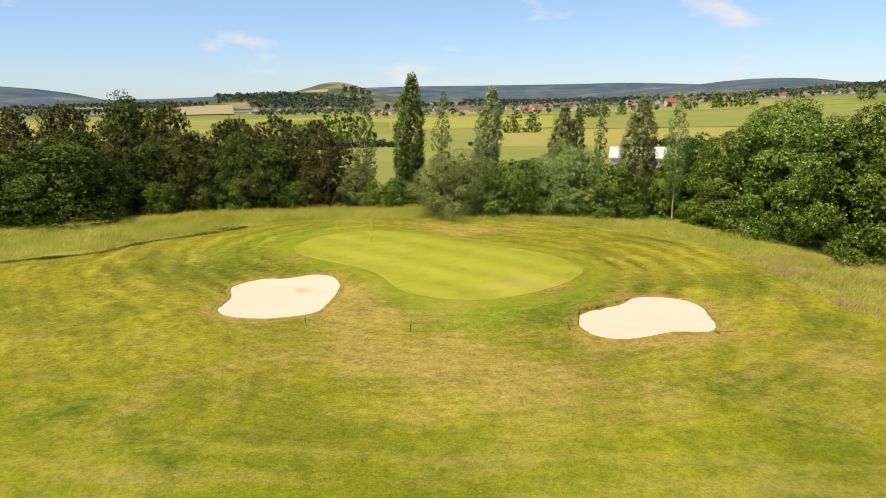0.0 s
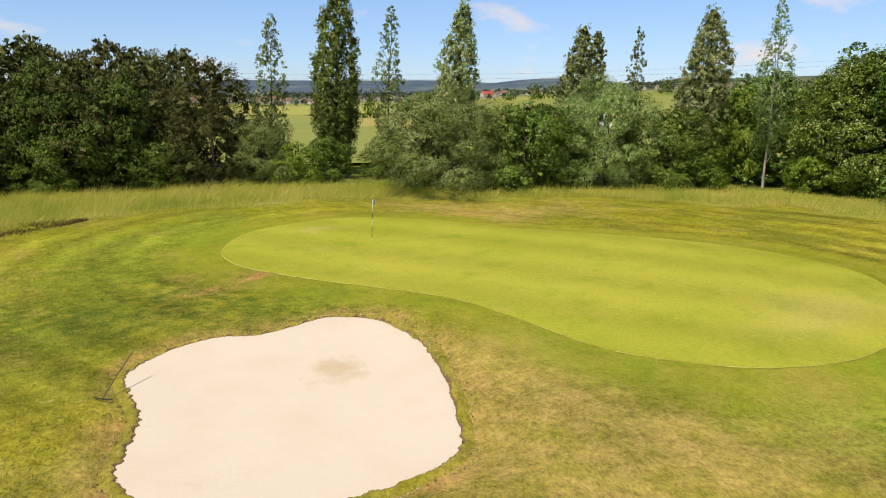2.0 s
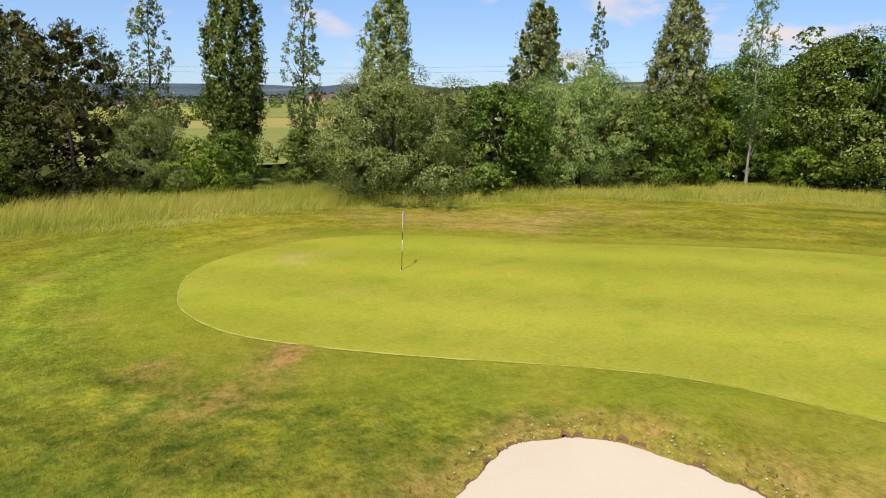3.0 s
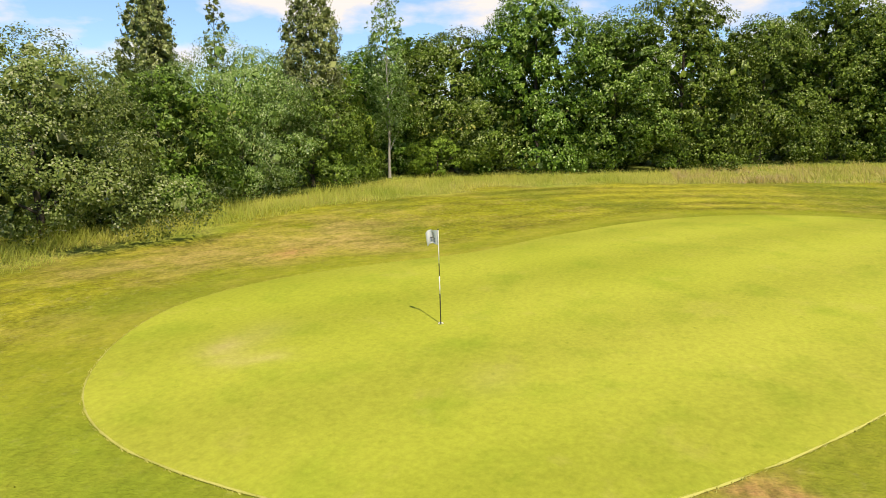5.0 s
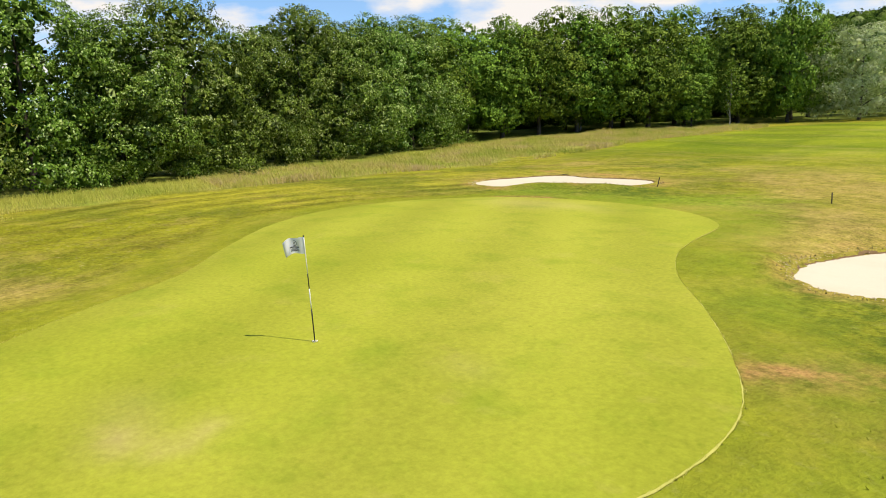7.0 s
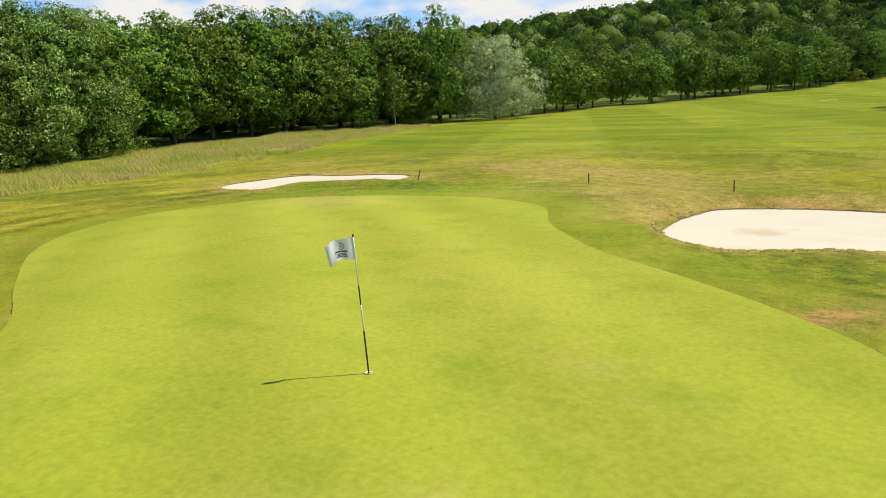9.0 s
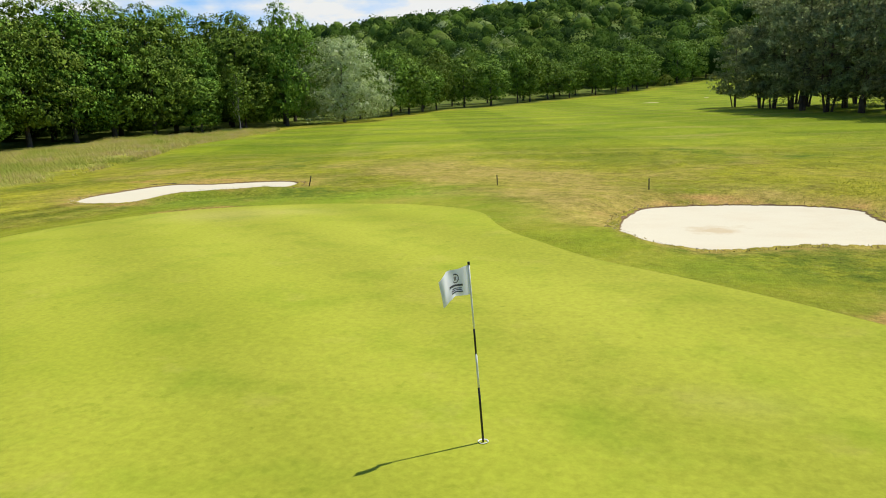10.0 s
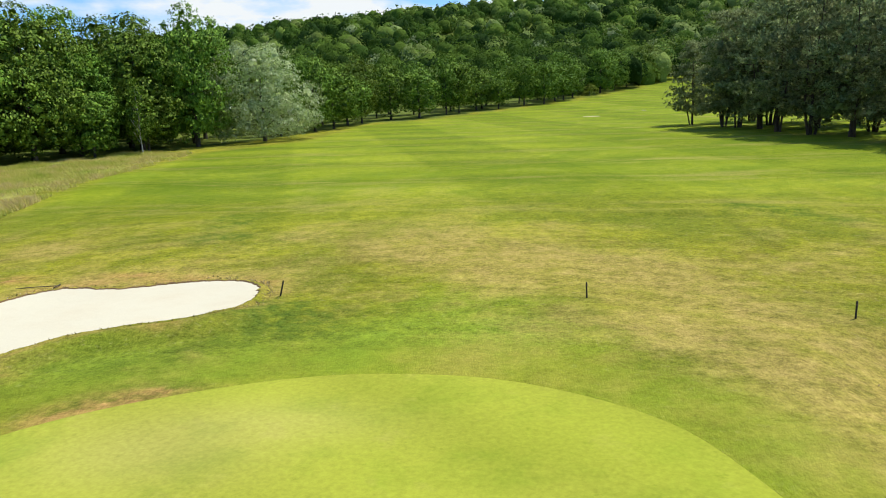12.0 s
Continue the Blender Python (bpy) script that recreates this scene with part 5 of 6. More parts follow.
for x, y, a, s in ((40.5, 83, 40, 0.86), (43, 73, 190, 0.9), (45.5, 65, 260, 0.86), (54.5, 56, 70, 0.92), (58.5, 48, 160, 1.0), (62, 39, 250, 1.05), (33.5, 90, 20, 0.62), (36, 92, 20, 0.68)):
    row_tree[int(x) % 2].at(x, y, a, s, s * 0.95)
alder.at(-46.5, 84.5, 45, 0.98, 1.22, label="broad dark green broadleaf tree before the pines")
alder.at(-57, 82, 15, 0.95, 1.1)
hedge[2].at(-69, 80, 95, 1.0, 1.2)
alder.at(-43.5, 97, 95, 1.38, 1.05, label="tall dark green tree among the pines")
for x, y, s in ((-15.2, 95.6, 0.95), (-20.2, 97.6, 1.02), (-24.8, 95.4, 0.98), (-29.4, 97.8, 1.04), (-33.6, 94.8, 0.97), (-38.2, 96.8, 1.03), (-42.6, 93.2, 0.98), (-50.5, 92.0, 1.0), (-56, 90.5, 1.05), (-62, 89, 0.97),
                (-18, 103.5, 1.0), (-24, 104, 1.06), (-30, 105, 1.02), (-40, 104, 1.05), (-46, 102, 1.0), (-53, 100, 1.04), (-60, 98, 1.0), (-68, 96, 1.02), (-75, 90, 1.0), (-48, 109, 1.1), (-58, 107, 1.05)):
    left_pine[2 if y > 97.7 else int(-x) % 2].at(x, y, x * 37 % 360, s * (1.12 if x < -36 and y > 97.7 else 0.95 if y > 97.7 else 0.88), s * 1.12)
for x, y, s in ((-19.5, 92.6, 0.55), (-27, 92.0, 0.6), (-36.5, 89.8, 0.6), (-31.5, 92.2, 0.5)):
    bush[1].at(x, y, x * 50, s, s * 0.9, label="low dark green bush at the pines' foot")
for x, y, s in ((-22.4, 94.0, 1.25), (-27.2, 95.2, 1.35), (-31.6, 95.0, 1.2), (-36.2, 95.2, 1.4), (-41.0, 92.4, 1.1)):
    alder.at(x, y, x * 31, s * 0.66, s * 0.50, label="dark green leafy tree crowded between the pines")

# the wood along the fairway
for x, y, a, s in ((63.5, 22, 0, 0.98), (65.5, 15, 70, 1.04), (66.5, 8, 150, 1.10), (67.0, 0.5, 220, 1.13), (66.5, -7, 300, 1.20), (66.0, -14, 20, 1.24), (64.0, -20.5, 100, 1.24), (73, 24, 20, 1.05), (75, 12, 50, 1.15),
                   (76, 0, 80, 1.2), (75, -12, 110, 1.3), (73, -24, 140, 1.32), (69, -33, 170, 1.3), (61.5, -26.5, 170, 0.9), (58.5, -36.5, 200, 1.2), (63.5, -42, 260, 1.3), (56, -48, 310, 1.2), (70, -52, 40, 1.25), (60, -60, 140, 1.15)):
    oak[int(abs(x + y)) % 3].at(x, y, a, s)
oak[1].at(51.2, -39.5, 60, 1.32, 1.05, label="very dark full-crowned tree at the wood's corner")
row_tree[0].at(54.0, -30.5, 60, 0.72, 0.72)
row_tree[1].at(57.6, -23.5, 60, 0.62, 0.68)
poplar(90, 9.5, 1.7, 1500, LEAF_OAK, 0.30, (0.2, 0), "slim pale-trunked birch before the wood", 3.0, True, BARK_PALE, "birch_tree").matrix_basis = pose(52.6, -26.4, float(H(52.6, -26.4)))
poplar(91, 15.6, 3.4, 1100, LEAF_OAK, 0.30, (0.6, 0.3), "half-bare tree with pale branches in the wood", 5.0, True, BARK_PALE, "bare_branched_tree").matrix_basis = pose(69.5, -10.5, float(H(69.5, -10.5)))
willow = broadleaf(55, 14.2, 7.0, 0.9, 26000, LEAF_WILLOW, 0.27, "silver_willow", "large silvery-leaved willow beside the fairway", lobes_n=80, fork=0.12, clump=0.8, droop=0.5, spray=0.42, shape=0.5, under=-0.35)
willow.matrix_basis = pose(43.8, -47.5, float(H(43.8, -47.5)) - 0.05)
for k, (x, y) in enumerate(((46.5, -62), (44.5, -71), (42.8, -80), (41.0, -89), (38.5, -98), (35.0, -106), (30.5, -113), (25.5, -120), (21, -127), (16, -134), (10.5, -141), (5.5, -149), (0.5, -157), (-4, -165), (-8.5, -173), (-12, -181),
                            (55, -72), (52.5, -84), (50, -96), (46, -108), (40, -118), (33, -127), (26, -136), (18, -145), (11, -154), (5, -164), (0, -174), (-5, -184), (62, -84), (58, -100), (50, -122), (40, -134), (28, -148), (18, -160))):
    row_tree[k % 2].at(x + 1.6 * math.sin(k * 5.1), y + 2.0 * math.sin(k * 3.3), k * 77 % 360, 0.74 + 0.40 * ((k * 37) % 10) / 10, 0.74 + 0.36 * ((k * 53) % 10) / 10)
bush[2].at(-16.5, -188.5, 0, 1.0, 1.1, label="small round dark green bush at the fairway's edge")
for k, (x, y, s) in enumerate(((-23.6, -54.5, 0.72), (-26.2, -46.5, 0.95), (-27.8, -43.8, 0.9), (-29.6, -39.5, 1.02), (-29.4, -32.5, 0.98), (-31.2, -26.2, 1.05), (-33.6, -21.0, 1.0), (-35.2, -14.0, 1.0), (-33, -47, 1.05), (-36, -37, 1.08), (-39, -28, 1.1),
                               (-41, -52, 1.1), (-43, -42, 1.1), (-45, -18, 1.05), (-34, -60, 1.0))):
    dark_pine[1 if y > -30 else k % 2].at(x, y, k * 61 % 360, s)
oak[0].at(-38.5, -7.0, 30, 0.95, label="bright green broadleaf tree beside the pines")
oak[2].at(-46, -6.0, 30, 1.0)
for k, (x, y) in enumerate(((-21, -200), (-27, -212), (-24, -224), (-33, -226), (-40, -240), (-30, -238), (-46, -254), (-53, -270), (-60, -290))):
    oak[k % 3].at(x, y, k * 50, 0.95)

# a sandy path end and worn sandy spots far up the fairway
for name, label, cx, cy, rx, ry in PALE_SPOTS:
    ring_xy = [(cx + rx * (1 + 0.2 * math.sin(3 * a + cx)) * math.cos(a), cy + ry * math.sin(a)) for a in np.linspace(0, 2 * math.pi, 18, endpoint=False)]
    tagged(new(name, draped(np.array(ring_xy), 0.06, 0.9, SAND if name == "sandy_path" else WORN, None, 0.25)), label, "bare ground", kind="structure")

# ---- the wooded hill ----
rng = np.random.default_rng(7)


def canopy(points, rng, radius):
    """Many far crowns, each a lobed dome roughened with leaf sprays, with its own height and green."""
    vs, fs, tones, n = [], [], [], 0
    nu, nw = 12, 7
    ang, lat = np.linspace(0, 2 * np.pi, nu, endpoint=False), np.linspace(1.5, -0.9, nw)
    dirs = np.stack([np.outer(np.cos(lat), np.cos(ang)), np.outer(np.cos(lat), np.sin(ang)), np.outer(np.sin(lat), np.ones(nu))], -1).reshape(-1, 3)
    k = np.arange(nu)
    skin = np.concatenate([np.stack([j * nu + k, (j + 1) * nu + k, (j + 1) * nu + (k + 1) % nu, j * nu + (k + 1) % nu], 1) for j in range(nw - 1)])
    for x, y in points:
        far = math.hypot(x, y - 65)
        near = far < 430
        m, size = (200, 1.25) if near else ((75, 1.9) if far < 640 else (22, 3.0))
        z0, big = float(H(x, y)), rng.random()
        hgt, r = 9.0 + 7.0 * big + rng.uniform(-1, 1), radius * (0.72 + 0.45 * big) * (1 if near else 1.12)
        tall = r * rng.uniform(0.9, 1.25)
        bump = rng.normal(size=(26, 3)) + (0, 0, 0.5)
        bump /= np.linalg.norm(bump, axis=1, keepdims=True)

        def reach(d):
            near_bump = np.clip((d @ bump.T).max(1), 0, 1)
            return 0.74 + 0.30 * near_bump ** 7

        v = dirs * reach(dirs)[:, None] * (0.74 * r, 0.74 * r, 0.76 * tall) * rng.uniform(0.84, 1.10, (len(dirs), 1)) + (x, y, z0 + hgt - tall)
        d = rng.normal(size=(m, 3))
        d[:, 2] = np.abs(d[:, 2]) * 0.9 - 0.25
        d /= np.linalg.norm(d, axis=1, keepdims=True)
        p = d * (reach(d) * rng.uniform(0.84, 1.06, m))[:, None] * (r, r, tall) + (x, y, z0 + hgt - tall)
        lv, lf = leaves(rng, p, d + (0, 0, 0.3), size, size * 0.7, 0.0, 0.7)
        vs += [v, lv]
        fs += [skin + n, lf + n + len(v)]
        n += len(v) + len(lv)
        tones.append(np.full(len(v) + len(lv), rng.beta(0.75, 1.05)))
    return np.concatenate(vs), np.concatenate(fs), np.concatenate(tones)


pts = []
yy = -192.0
while yy > -800:
    step = 12.5 + (-yy - 192) * 0.016
    for xx in np.arange(-330, 420, step):
        x, y = xx + rng.uniform(-0.4, 0.4) * step, yy + rng.uniform(-0.4, 0.4) * step
        edge = 44 - (abs(y) - 100) * 0.55 if y > -190 else -16 - (abs(y) - 190) * 0.9
        open_way = (x < edge + 2) and (y > -330)
        if not open_way:
            pts.append((x, y))
    yy -= step * 0.9
for x in np.arange(75, 200, 9.5):
    for y in np.arange(-190, 40, 10.5):
        if x > 84 or y < -60:
            pts.append((x + rng.uniform(-3, 3), y + rng.uniform(-3, 3)))
v, f, tone = canopy(pts, rng, 7.8)
tagged(new("hill_woodland", mesh_from("hill_woodland", v, f, LEAF_HILL, True, {"tone": tone})), "dense mixed green woodland covering the hill", "woodland", kind="stuff")

# ---- tall grass belt ----


def belt_points(rng, n):
    a, b = np.array(BELT_IN, float), np.array(BELT_OUT, float)
    area = np.array([0.5 * np.linalg.norm(a[k + 1] - a[k]) * (np.linalg.norm(b[k] - a[k]) + np.linalg.norm(b[k + 1] - a[k + 1])) for k in range(len(a) - 1)])
    k = rng.choice(len(area), n, p=area / area.sum())
    s, q = rng.random(n)[:, None], (rng.random(n) ** 1.15 * 1.10 - 0.10)[:, None]
    return (a[k] * (1 - s) + a[k + 1] * s) * (1 - q) + (b[k] * (1 - s) + b[k + 1] * s) * q, q[:, 0]

rng = np.random.default_rng(21)
xy, q = belt_points(rng, 190000)


def tussock(p, s):
    """Uneven waves over the plan, 0 to 1."""
    a = np.sin(p[:, 0] * s + 2 * np.sin(p[:, 1] * 0.7 * s)) * np.sin(p[:, 1] * 0.9 * s + 1.3 + 1.5 * np.sin(p[:, 0] * 0.45 * s))
    b = np.sin(p[:, 0] * 2.7 * s - p[:, 1] * 1.1 * s) * np.sin(p[:, 1] * 2.3 * s + 0.7)
    return np.clip(0.5 + 0.38 * a + 0.22 * b, 0, 1)


keep = ((q > 0.10) | (rng.random(len(q)) < 1.3 * tussock(xy, 0.55) - 0.15 + 3.0 * np.minimum(q, 0.0))) & ~((xy[:, 0] > 27) & (xy[:, 1] < 56))
xy, q = xy[keep], q[keep]
clump = tussock(xy, 0.9)
east = ease((xy[:, 0] - 14) / 14)
hgt = (0.34 + 0.46 * ease((q + 0.05) / 0.25)) * (0.45 + 0.75 * clump) * rng.uniform(0.5, 1.15, len(xy)) * (1 - 0.30 * east)
v, f = blades(rng, xy, hgt, rng.uniform(0.016, 0.045, len(xy)), (0.40, 0.12))
far_xy, far_q = belt_points(rng, 210000)
far = (far_xy[:, 0] > 26) & (far_xy[:, 1] < 60)
far_xy = far_xy[far]
tuss = tussock(far_xy, 0.5)
keep = (rng.random(len(far_xy)) < 0.25 + 0.9 * tuss) & ((far_q[far] > 0.12) | (rng.random(len(far_xy)) < 1.3 * tuss - 0.15))
far_xy, tuss = far_xy[keep], tuss[keep]
v2, f2 = blades(rng, far_xy, (0.16 + 0.50 * tuss) * rng.uniform(0.5, 1.2, len(far_xy)), rng.uniform(0.03, 0.09, len(far_xy)), (0.5, 0.12))
tagged(new("meadow_grass", mesh_from("meadow_grass", v2, f2, MEADOW)), "uneven meadow grass with straw and pinkish seed heads", "grass", kind="stuff")
tagged(new("tall_grass", mesh_from("tall_grass", v, f, TALL)), "unmown tall yellow-green grass with straw seed heads", "grass", kind="stuff")

# dead brown thatch along the edge that the mower leaves
edge_line = rounded(BELT_IN[:6], 40)[:200]
k = rng.integers(0, len(edge_line), 26000)
xy = edge_line[k] + rng.normal(0, 1.0, (26000, 2)) * (0.12 + 0.28 * (0.5 + 0.5 * np.sin(k * 0.37 + 2 * np.sin(k * 0.09))))[:, None] + 0.5 * np.c_[np.sin(k * 0.11), np.cos(k * 0.07)]
xy = xy[np.sin(k * 0.53 + 3 * np.sin(k * 0.17)) > rng.uniform(-1.6, 0.9, len(k))]
v, f = blades(rng, xy, rng.uniform(0.05, 0.20, len(xy)), rng.uniform(0.03, 0.07, len(xy)), (0.3, -0.3))
tagged(new("dead_thatch", mesh_from("dead_thatch", v, f, THATCH)), "dead brown thatch along the mown edge of tall grass", "grass", kind="stuff")

# short tufts of the mown rough round the green
n = 330000
xy = np.c_[rng.uniform(-36, 30, n), rng.uniform(8, 83, n)]
keep = (inside_depth(xy[:, 0], xy[:, 1], G_LINE) < -0.3) & (inside_depth(xy[:, 0], xy[:, 1], W_LINE) < -0.1) & (inside_depth(xy[:, 0], xy[:, 1], E_LINE) < -0.1)
keep &= inside_depth(xy[:, 0], xy[:, 1], np.array(BELT_IN + [(38, -45), (-75, -45)])) > 0
patchy = 0.5 + 0.25 * (np.sin(xy[:, 0] * 1.1 + 1.7 * np.sin(xy[:, 1] * 0.6)) + np.sin(xy[:, 1] * 1.3 + 1.9 * np.sin(xy[:, 0] * 0.5 + 2)))
shy = inside_depth(xy[:, 0], xy[:, 1], G_LINE) > -4.5
xy = xy[keep & (rng.random(n) < patchy * np.where(shy, 0.10, 0.9) * np.where(xy[:, 0] > -14, 0.0, 1.0) * np.where(xy[:, 1] < 48, 0.5, 1.0))]
shaggy = ease((-15 - xy[:, 0]) / 3) * ease((xy[:, 1] - 34) / 6) * ease((64 - xy[:, 1]) / 4)
v, f = blades(rng, xy, rng.uniform(0.03, 0.085, len(xy)) * (1 + 0.2 * shaggy), rng.uniform(0.02, 0.05, len(xy)), (0.25, 0.1))
shaggy_xy = np.c_[rng.uniform(-36, -16.5, 46000), rng.uniform(34, 66, 46000)]
wave = np.sin(shaggy_xy[:, 0] * 0.7 + 1.9 * np.sin(shaggy_xy[:, 1] * 0.45)) + np.sin(shaggy_xy[:, 1] * 0.8 + 1.4 * np.sin(shaggy_xy[:, 0] * 0.6 + 1))
shaggy_xy = shaggy_xy[(wave > rng.uniform(-1.2, 1.6, 46000)) & (inside_depth(shaggy_xy[:, 0], shaggy_xy[:, 1], W_LINE) < -0.3) & (inside_depth(shaggy_xy[:, 0], shaggy_xy[:, 1], G_LINE) < -2)
                      & (inside_depth(shaggy_xy[:, 0], shaggy_xy[:, 1], np.array(BELT_IN + [(38, -45), (-75, -45)])) > 0)]
v2, f2 = blades(rng, shaggy_xy, rng.uniform(0.03, 0.07, len(shaggy_xy)), rng.uniform(0.03, 0.07, len(shaggy_xy)), (0.9, 0.5))
v, f = np.concatenate([v, v2]), np.concatenate([f, f2 + len(v)])
tagged(new("rough_turf_tufts", mesh_from("rough_turf_tufts", v, f, TUFT)), "short uneven tufts of mown rough grass", "grass", kind="stuff")

# ---- valley: fields, hedges, village ----


def field(az0, az1, r0, r1, mat, label, lift=0.35, skew=0.0):
    na, nr = 40, 30
    A, R = np.meshgrid(np.radians(np.linspace(az0, az1, na)), np.linspace(0, 1, nr))
    R = r0 + (r1 - r0) * R + skew * (A - A.mean()) * (1 if skew else 0)
    x, y = R * np.sin(A), R * np.cos(A)
    z = H(x.ravel(), y.ravel()) + lift
    i = np.arange(na * nr).reshape(nr, na)
    f = np.stack([i[:-1, :-1], i[1:, :-1], i[1:, 1:], i[:-1, 1:]], -1).reshape(-1, 4)
    return tagged(new("crop_field", mesh_from("crop_field", np.c_[x.ravel(), y.ravel(), z], f, mat, True)), label, "field", "fields of the valley", "structure")


field(-14, 26, 106, 238, CROP_GREEN, "level bright green crop field beyond the hedge")
field(-14, 3, 238.5, 420, CROP_GREEN, "green field before the village")
field(3.2, 30, 238.5, 400, CROP_GOLD, "golden yellow crop field with a hedge line")
field(-4, 9, 424, 640, CROP_PALE, "pale green field before the village")
field(9.2, 40, 404, 640, CROP_GREEN, "broad green field on the rising slope")
field(30.2, 48, 200, 400, CROP_GREEN, "green field beyond the wood")
field(-23, -16, 900, 1250, CROP_STRAW, "pale straw-coloured hillside field", 1.0)
field(-10.5, -8.8, 1330, 1500, CROP_STRAW, "straw-coloured field on the hill's flank", 1.0)
field(-36, -25, 1250, 1600, CROP_HAZE, "pale green valley fields", 1.0)
field(14, 30, 1300, 1700, CROP_HAZE, "pale green slopes behind the village", 1.0)

rng = np.random.default_rng(5)


def far_wood(name, label, spans, mat, size, gap, hgt):
    vs, fs, n = [], [], 0
    for az0, az1, r0, r1 in spans:
        r = r0
        while r <= r1:
            da = math.degrees(gap / r)
            for a in np.arange(az0, az1, da):
                aa, rr = radians(a + rng.uniform(-0.4, 0.4) * da), r + rng.uniform(-0.4, 0.4) * gap
                x, y = rr * math.sin(aa), rr * math.cos(aa)
                h = hgt * rng.uniform(0.7, 1.3)
                lobes = [(rng.uniform(-0.3, 0.3) * h, rng.uniform(-0.3, 0.3) * h, h * rng.uniform(0.35, 0.7), h * rng.uniform(0.25, 0.4), 0.9) for _ in range(3)]
                p, nr = lobed(rng, 16, lobes, 0.6, -5)
                v, f = leaves(rng, p + (x, y, float(H(x, y))), nr, size, size * 0.9)
                vs.append(v)
                fs.append(f + n)
                n += len(v)
            r += gap * 1.2
    return tagged(new(name, mesh_from(name, np.concatenate(vs), np.concatenate(fs), mat)), label, "woodland", kind="stuff")


# leaves of the far trees, haze greyed into their base colours
LEAF_FAR_HAZY = leaf_material("leaf_far_hazy", (0.050, 0.075, 0.050), (0.075, 0.105, 0.066), (0.110, 0.140, 0.082), None, 0.1)
far_wood("hedgerow", "dark green hedgerow between the crop fields", ((-8.5, -2.5, 240, 243), (2.5, 4.2, 241, 242), (15.5, 21, 236, 240)), LEAF_FAR_HAZY, 1.5, 1.7, 2.6)
far_wood("ridge_woodland", "dark green woodland on the valley's ridges", ((-17, -5.5, 1290, 1420), (-14.5, -6, 1180, 1280), (-7.4, -5.5, 1480, 1530), (-31, -24, 1000, 1025), (-22, -18, 1235, 1270), (-27, -20, 1500, 1545), (-38, -28, 1350, 1400), (12, 20, 1150, 1172), (20, 34, 1300, 1325), (-4, 10, 1250, 1275), (24, 36, 1550, 1600), (2, 16, 1600, 1640), (-24, -14, 1700, 1760)), LEAF_FAR_HAZY, 4.5, 11, 9)
for k, (az, r, s) in enumerate(((5.9, 372, 0.9), (7.4, 376, 0.95), (-8.5, 250, 1.0), (-7.0, 255, 1.1), (-9.8, 262, 0.9), (11.2, 560, 0.8), (12.1, 566, 1.0), (12.9, 572, 1.1), (14.2, 600, 0.85),
                                (20.9, 660, 1.0), (21.3, 664, 1.25), (22.4, 655, 1.1), (23.5, 662, 1.2), (19.2, 650, 0.9), (30.8, 700, 1.3))):
    field_tree.at(r * math.sin(radians(az)), r * math.cos(radians(az)), k * 50, s * 1.05, s * 0.85)


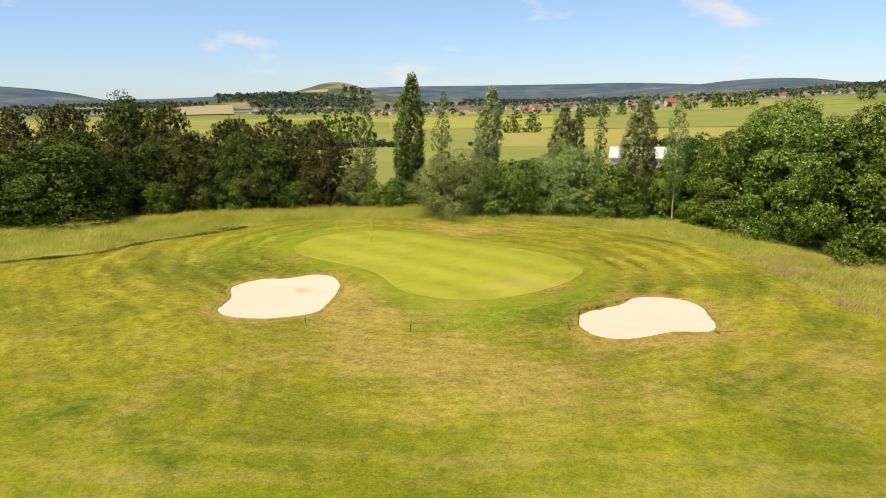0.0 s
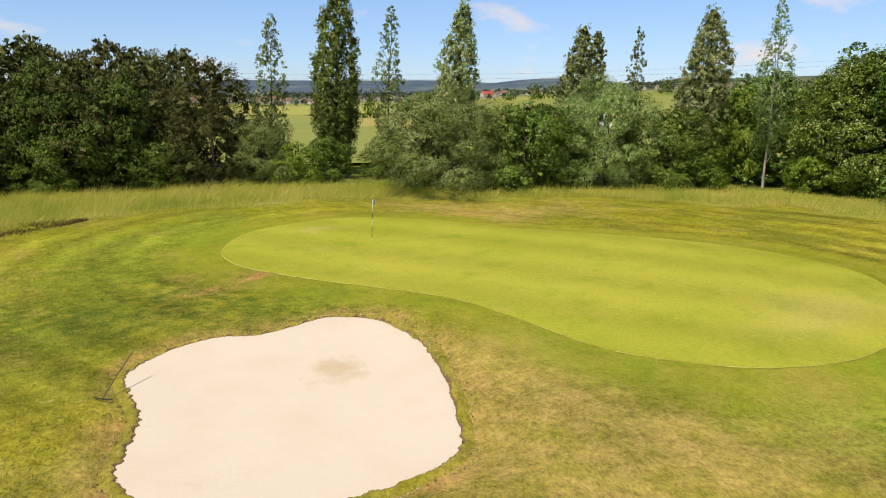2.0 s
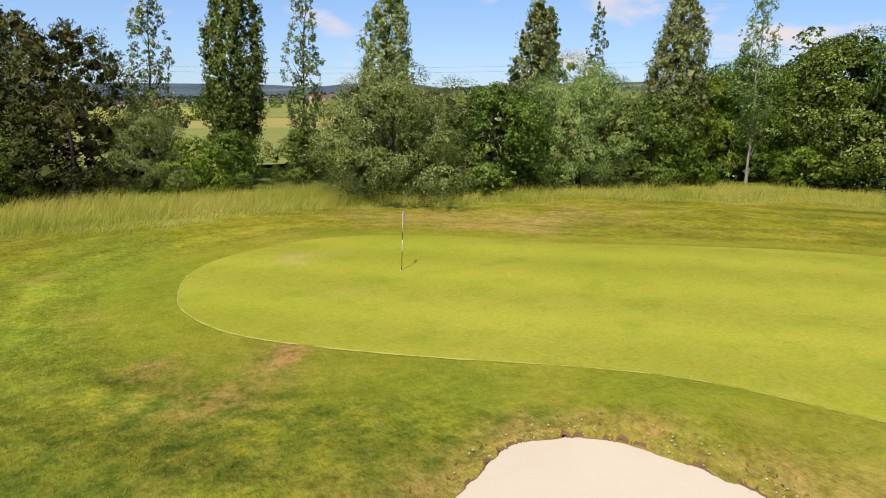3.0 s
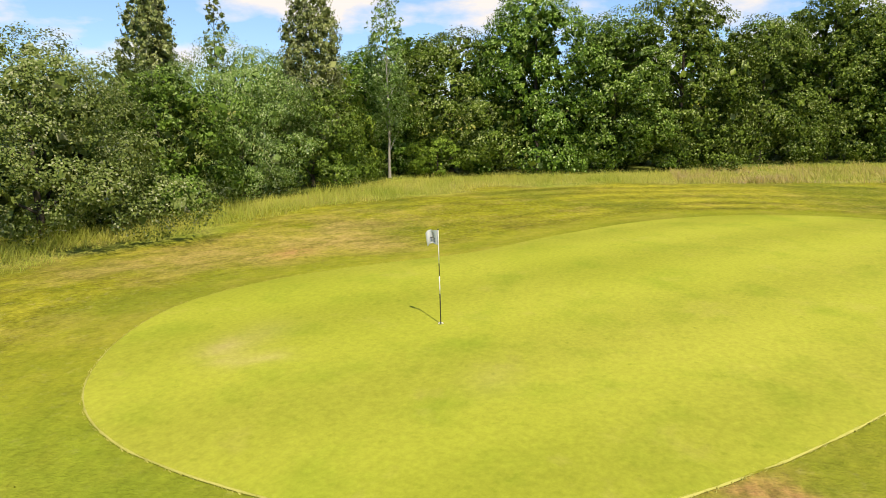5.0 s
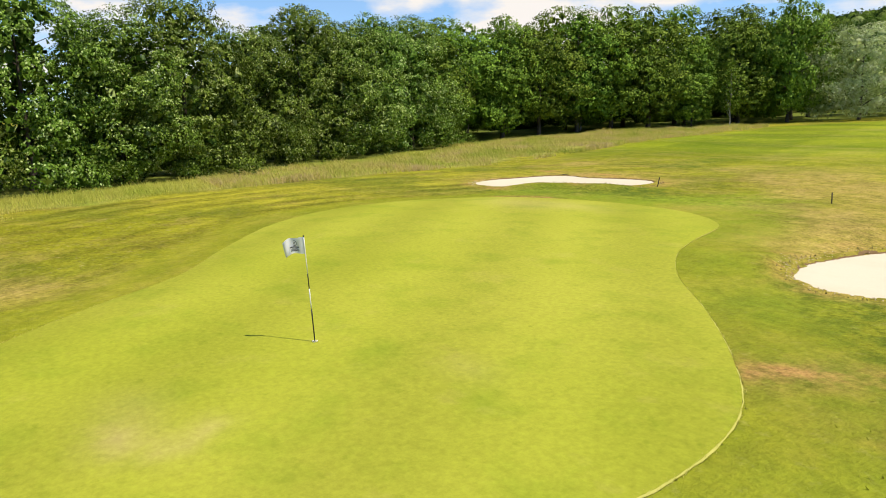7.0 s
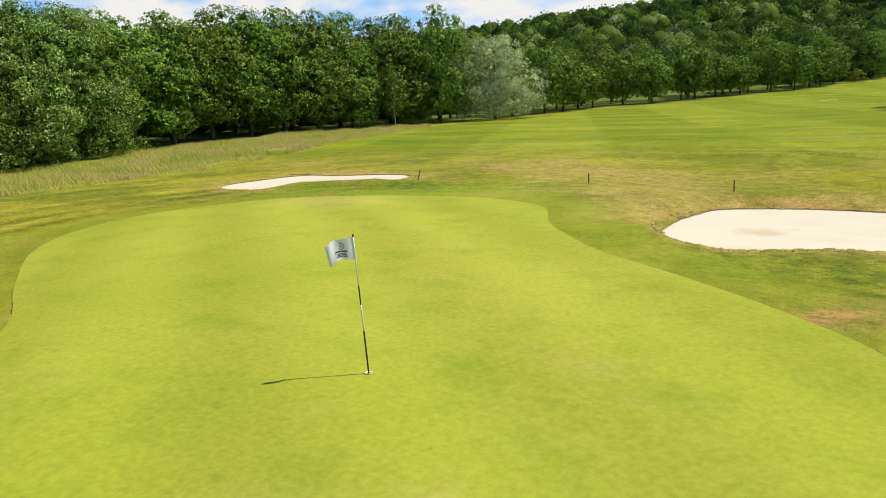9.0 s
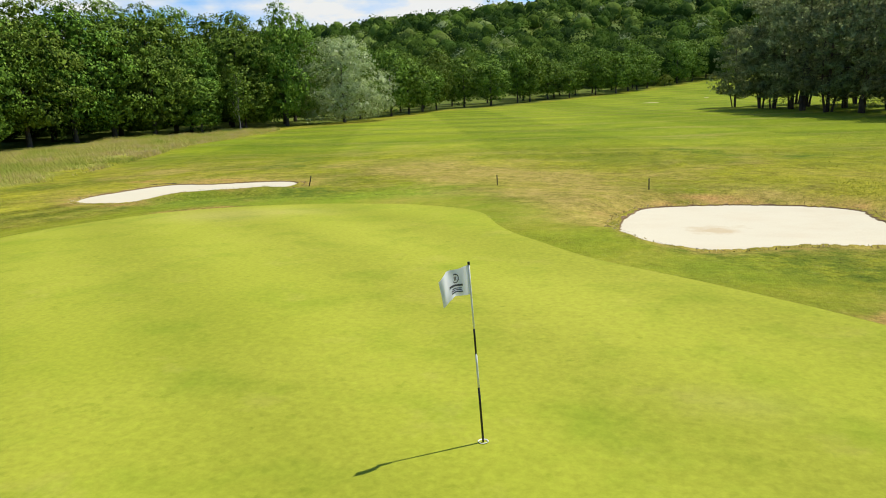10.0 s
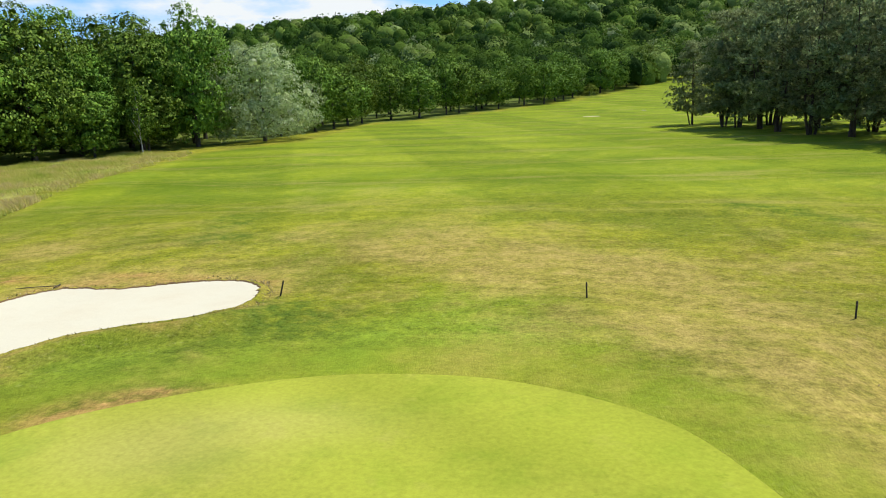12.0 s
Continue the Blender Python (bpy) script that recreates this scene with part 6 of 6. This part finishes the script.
def house(w, d, eave, ridge, roof, label, name="village_house", windows=2):
    e = tagged(new(name), label, "house", "houses of the village")
    bm = bmesh.new()
    pts = [(-w / 2, -d / 2), (w / 2, -d / 2), (w / 2, d / 2), (-w / 2, d / 2)]
    lo = [bm.verts.new((x, y, -1.5)) for x, y in pts]
    hi = [bm.verts.new((x, y, eave)) for x, y in pts]
    ga, gb = bm.verts.new((-w / 2, 0, ridge)), bm.verts.new((w / 2, 0, ridge))
    for k in range(4):
        bm.faces.new((lo[k], lo[(k + 1) % 4], hi[(k + 1) % 4], hi[k]))
    bm.faces.new((hi[1], hi[2], gb))
    bm.faces.new((hi[3], hi[0], ga))
    part("wall", bm_mesh("wall", bm, SHEET if "shed" in name else WALL), e)
    bm = bmesh.new()
    o, t = 0.45, 0.22
    for sg in (-1, 1):
        ed, zz = sg * (d / 2 + o), eave - (ridge - eave) * o / (d / 2)
        top = [(-w / 2 - o, 0, ridge + t), (w / 2 + o, 0, ridge + t), (w / 2 + o, ed, zz + t), (-w / 2 - o, ed, zz + t)]
        a = [bm.verts.new(p) for p in top]
        b = [bm.verts.new((p[0], p[1], p[2] - t + 0.03)) for p in top]
        bm.faces.new(a)
        bm.faces.new(b[::-1])
        for k in range(4):
            bm.faces.new((a[k], a[(k + 1) % 4], b[(k + 1) % 4], b[k]))
    part("roof", bm_mesh("roof", bm, roof), e)
    if windows:
        bm = bmesh.new()
        bmesh.ops.create_cube(bm, size=1.0, matrix=Matrix.Translation((w * 0.28, 0, ridge + 0.3)) @ Matrix.Diagonal((0.7, 0.7, 1.8, 1)))
        part("chimney", bm_mesh("chimney", bm, roof), e)
    for k in range(windows):
        bm = bmesh.new()
        bmesh.ops.create_cube(bm, size=1.0, matrix=Matrix.Translation((-w / 2 + w * (k + 0.5) / windows, -d / 2, eave * 0.55)) @ Matrix.Diagonal((1.1, 0.12, 1.3, 1)))
        part("window", bm_mesh("window", bm, GLASS), e)
    return Kind(e)


homes = [house(12, 8, 4.0, 7.0, ROOF, "cream house with a brown tiled roof in the village"), house(15, 9, 5.5, 9.0, ROOF, "larger cream house with a brown tiled roof", windows=3),
         house(10, 8, 3.5, 6.2, ROOF_GREY, "pale house with a grey roof in the village"), house(16, 10, 5, 9.5, ROOF_RED, "house with a bright red roof", windows=3)]
for k in range(130):
    az = rng.uniform(-6, 20) if k < 90 else rng.uniform(18, 36)
    if k >= 122:
        az = rng.uniform(-15, -8)
    r = rng.uniform(760, 1020) if k < 90 else rng.uniform(900, 1150)
    ob = homes[3 if k == 50 else (0, 1, 0, 2)[k % 4]].at(r * math.sin(radians(az)), r * math.cos(radians(az)), rng.uniform(0, 180), rng.uniform(0.5, 0.8), dz=0.3)
homes[3].at(790 * math.sin(radians(17.8)), 790 * math.cos(radians(17.8)), 10, 0.75, dz=0.3)
far_wood("village_trees", "dark garden trees among the village houses", ((-6, 20, 690, 700), (-6, 22, 860, 870), (18, 36, 900, 905), (-14, -5, 820, 880), (16, 34, 1040, 1045), (-6, 20, 1000, 1020)), LEAF_FAR_HAZY, 3.2, 12, 6)
shed = house(12, 8.5, 3.2, 5.2, SHEET, "white sheet-metal farm shed behind the hedge", "farm_shed", 0)
shed.ob["group"] = "farm"
shed.at(40.0, 139.0, -16, 0.85)

# overhead cable across the fields
cable = tagged(new("overhead_cable"), "thin dark overhead cable sagging across the sky", "cable")
for dz, dy in ((0.0, 0.0), (0.9, 0.6)):
    path = []
    for s in np.linspace(0, 1, 16):
        x, y = -60 + 260 * s, 200 - 95 * s + dy
        path.append((np.array([x, y, 13.6 + dz - 3.0 * (1 - (2 * (s * 1.5 % 1) - 1) ** 2) + 3 * s]), 0.012))
    v, f = tubes([path], 5)
    part("wire", mesh_from("wire", v, f, WIRE, True), cable)
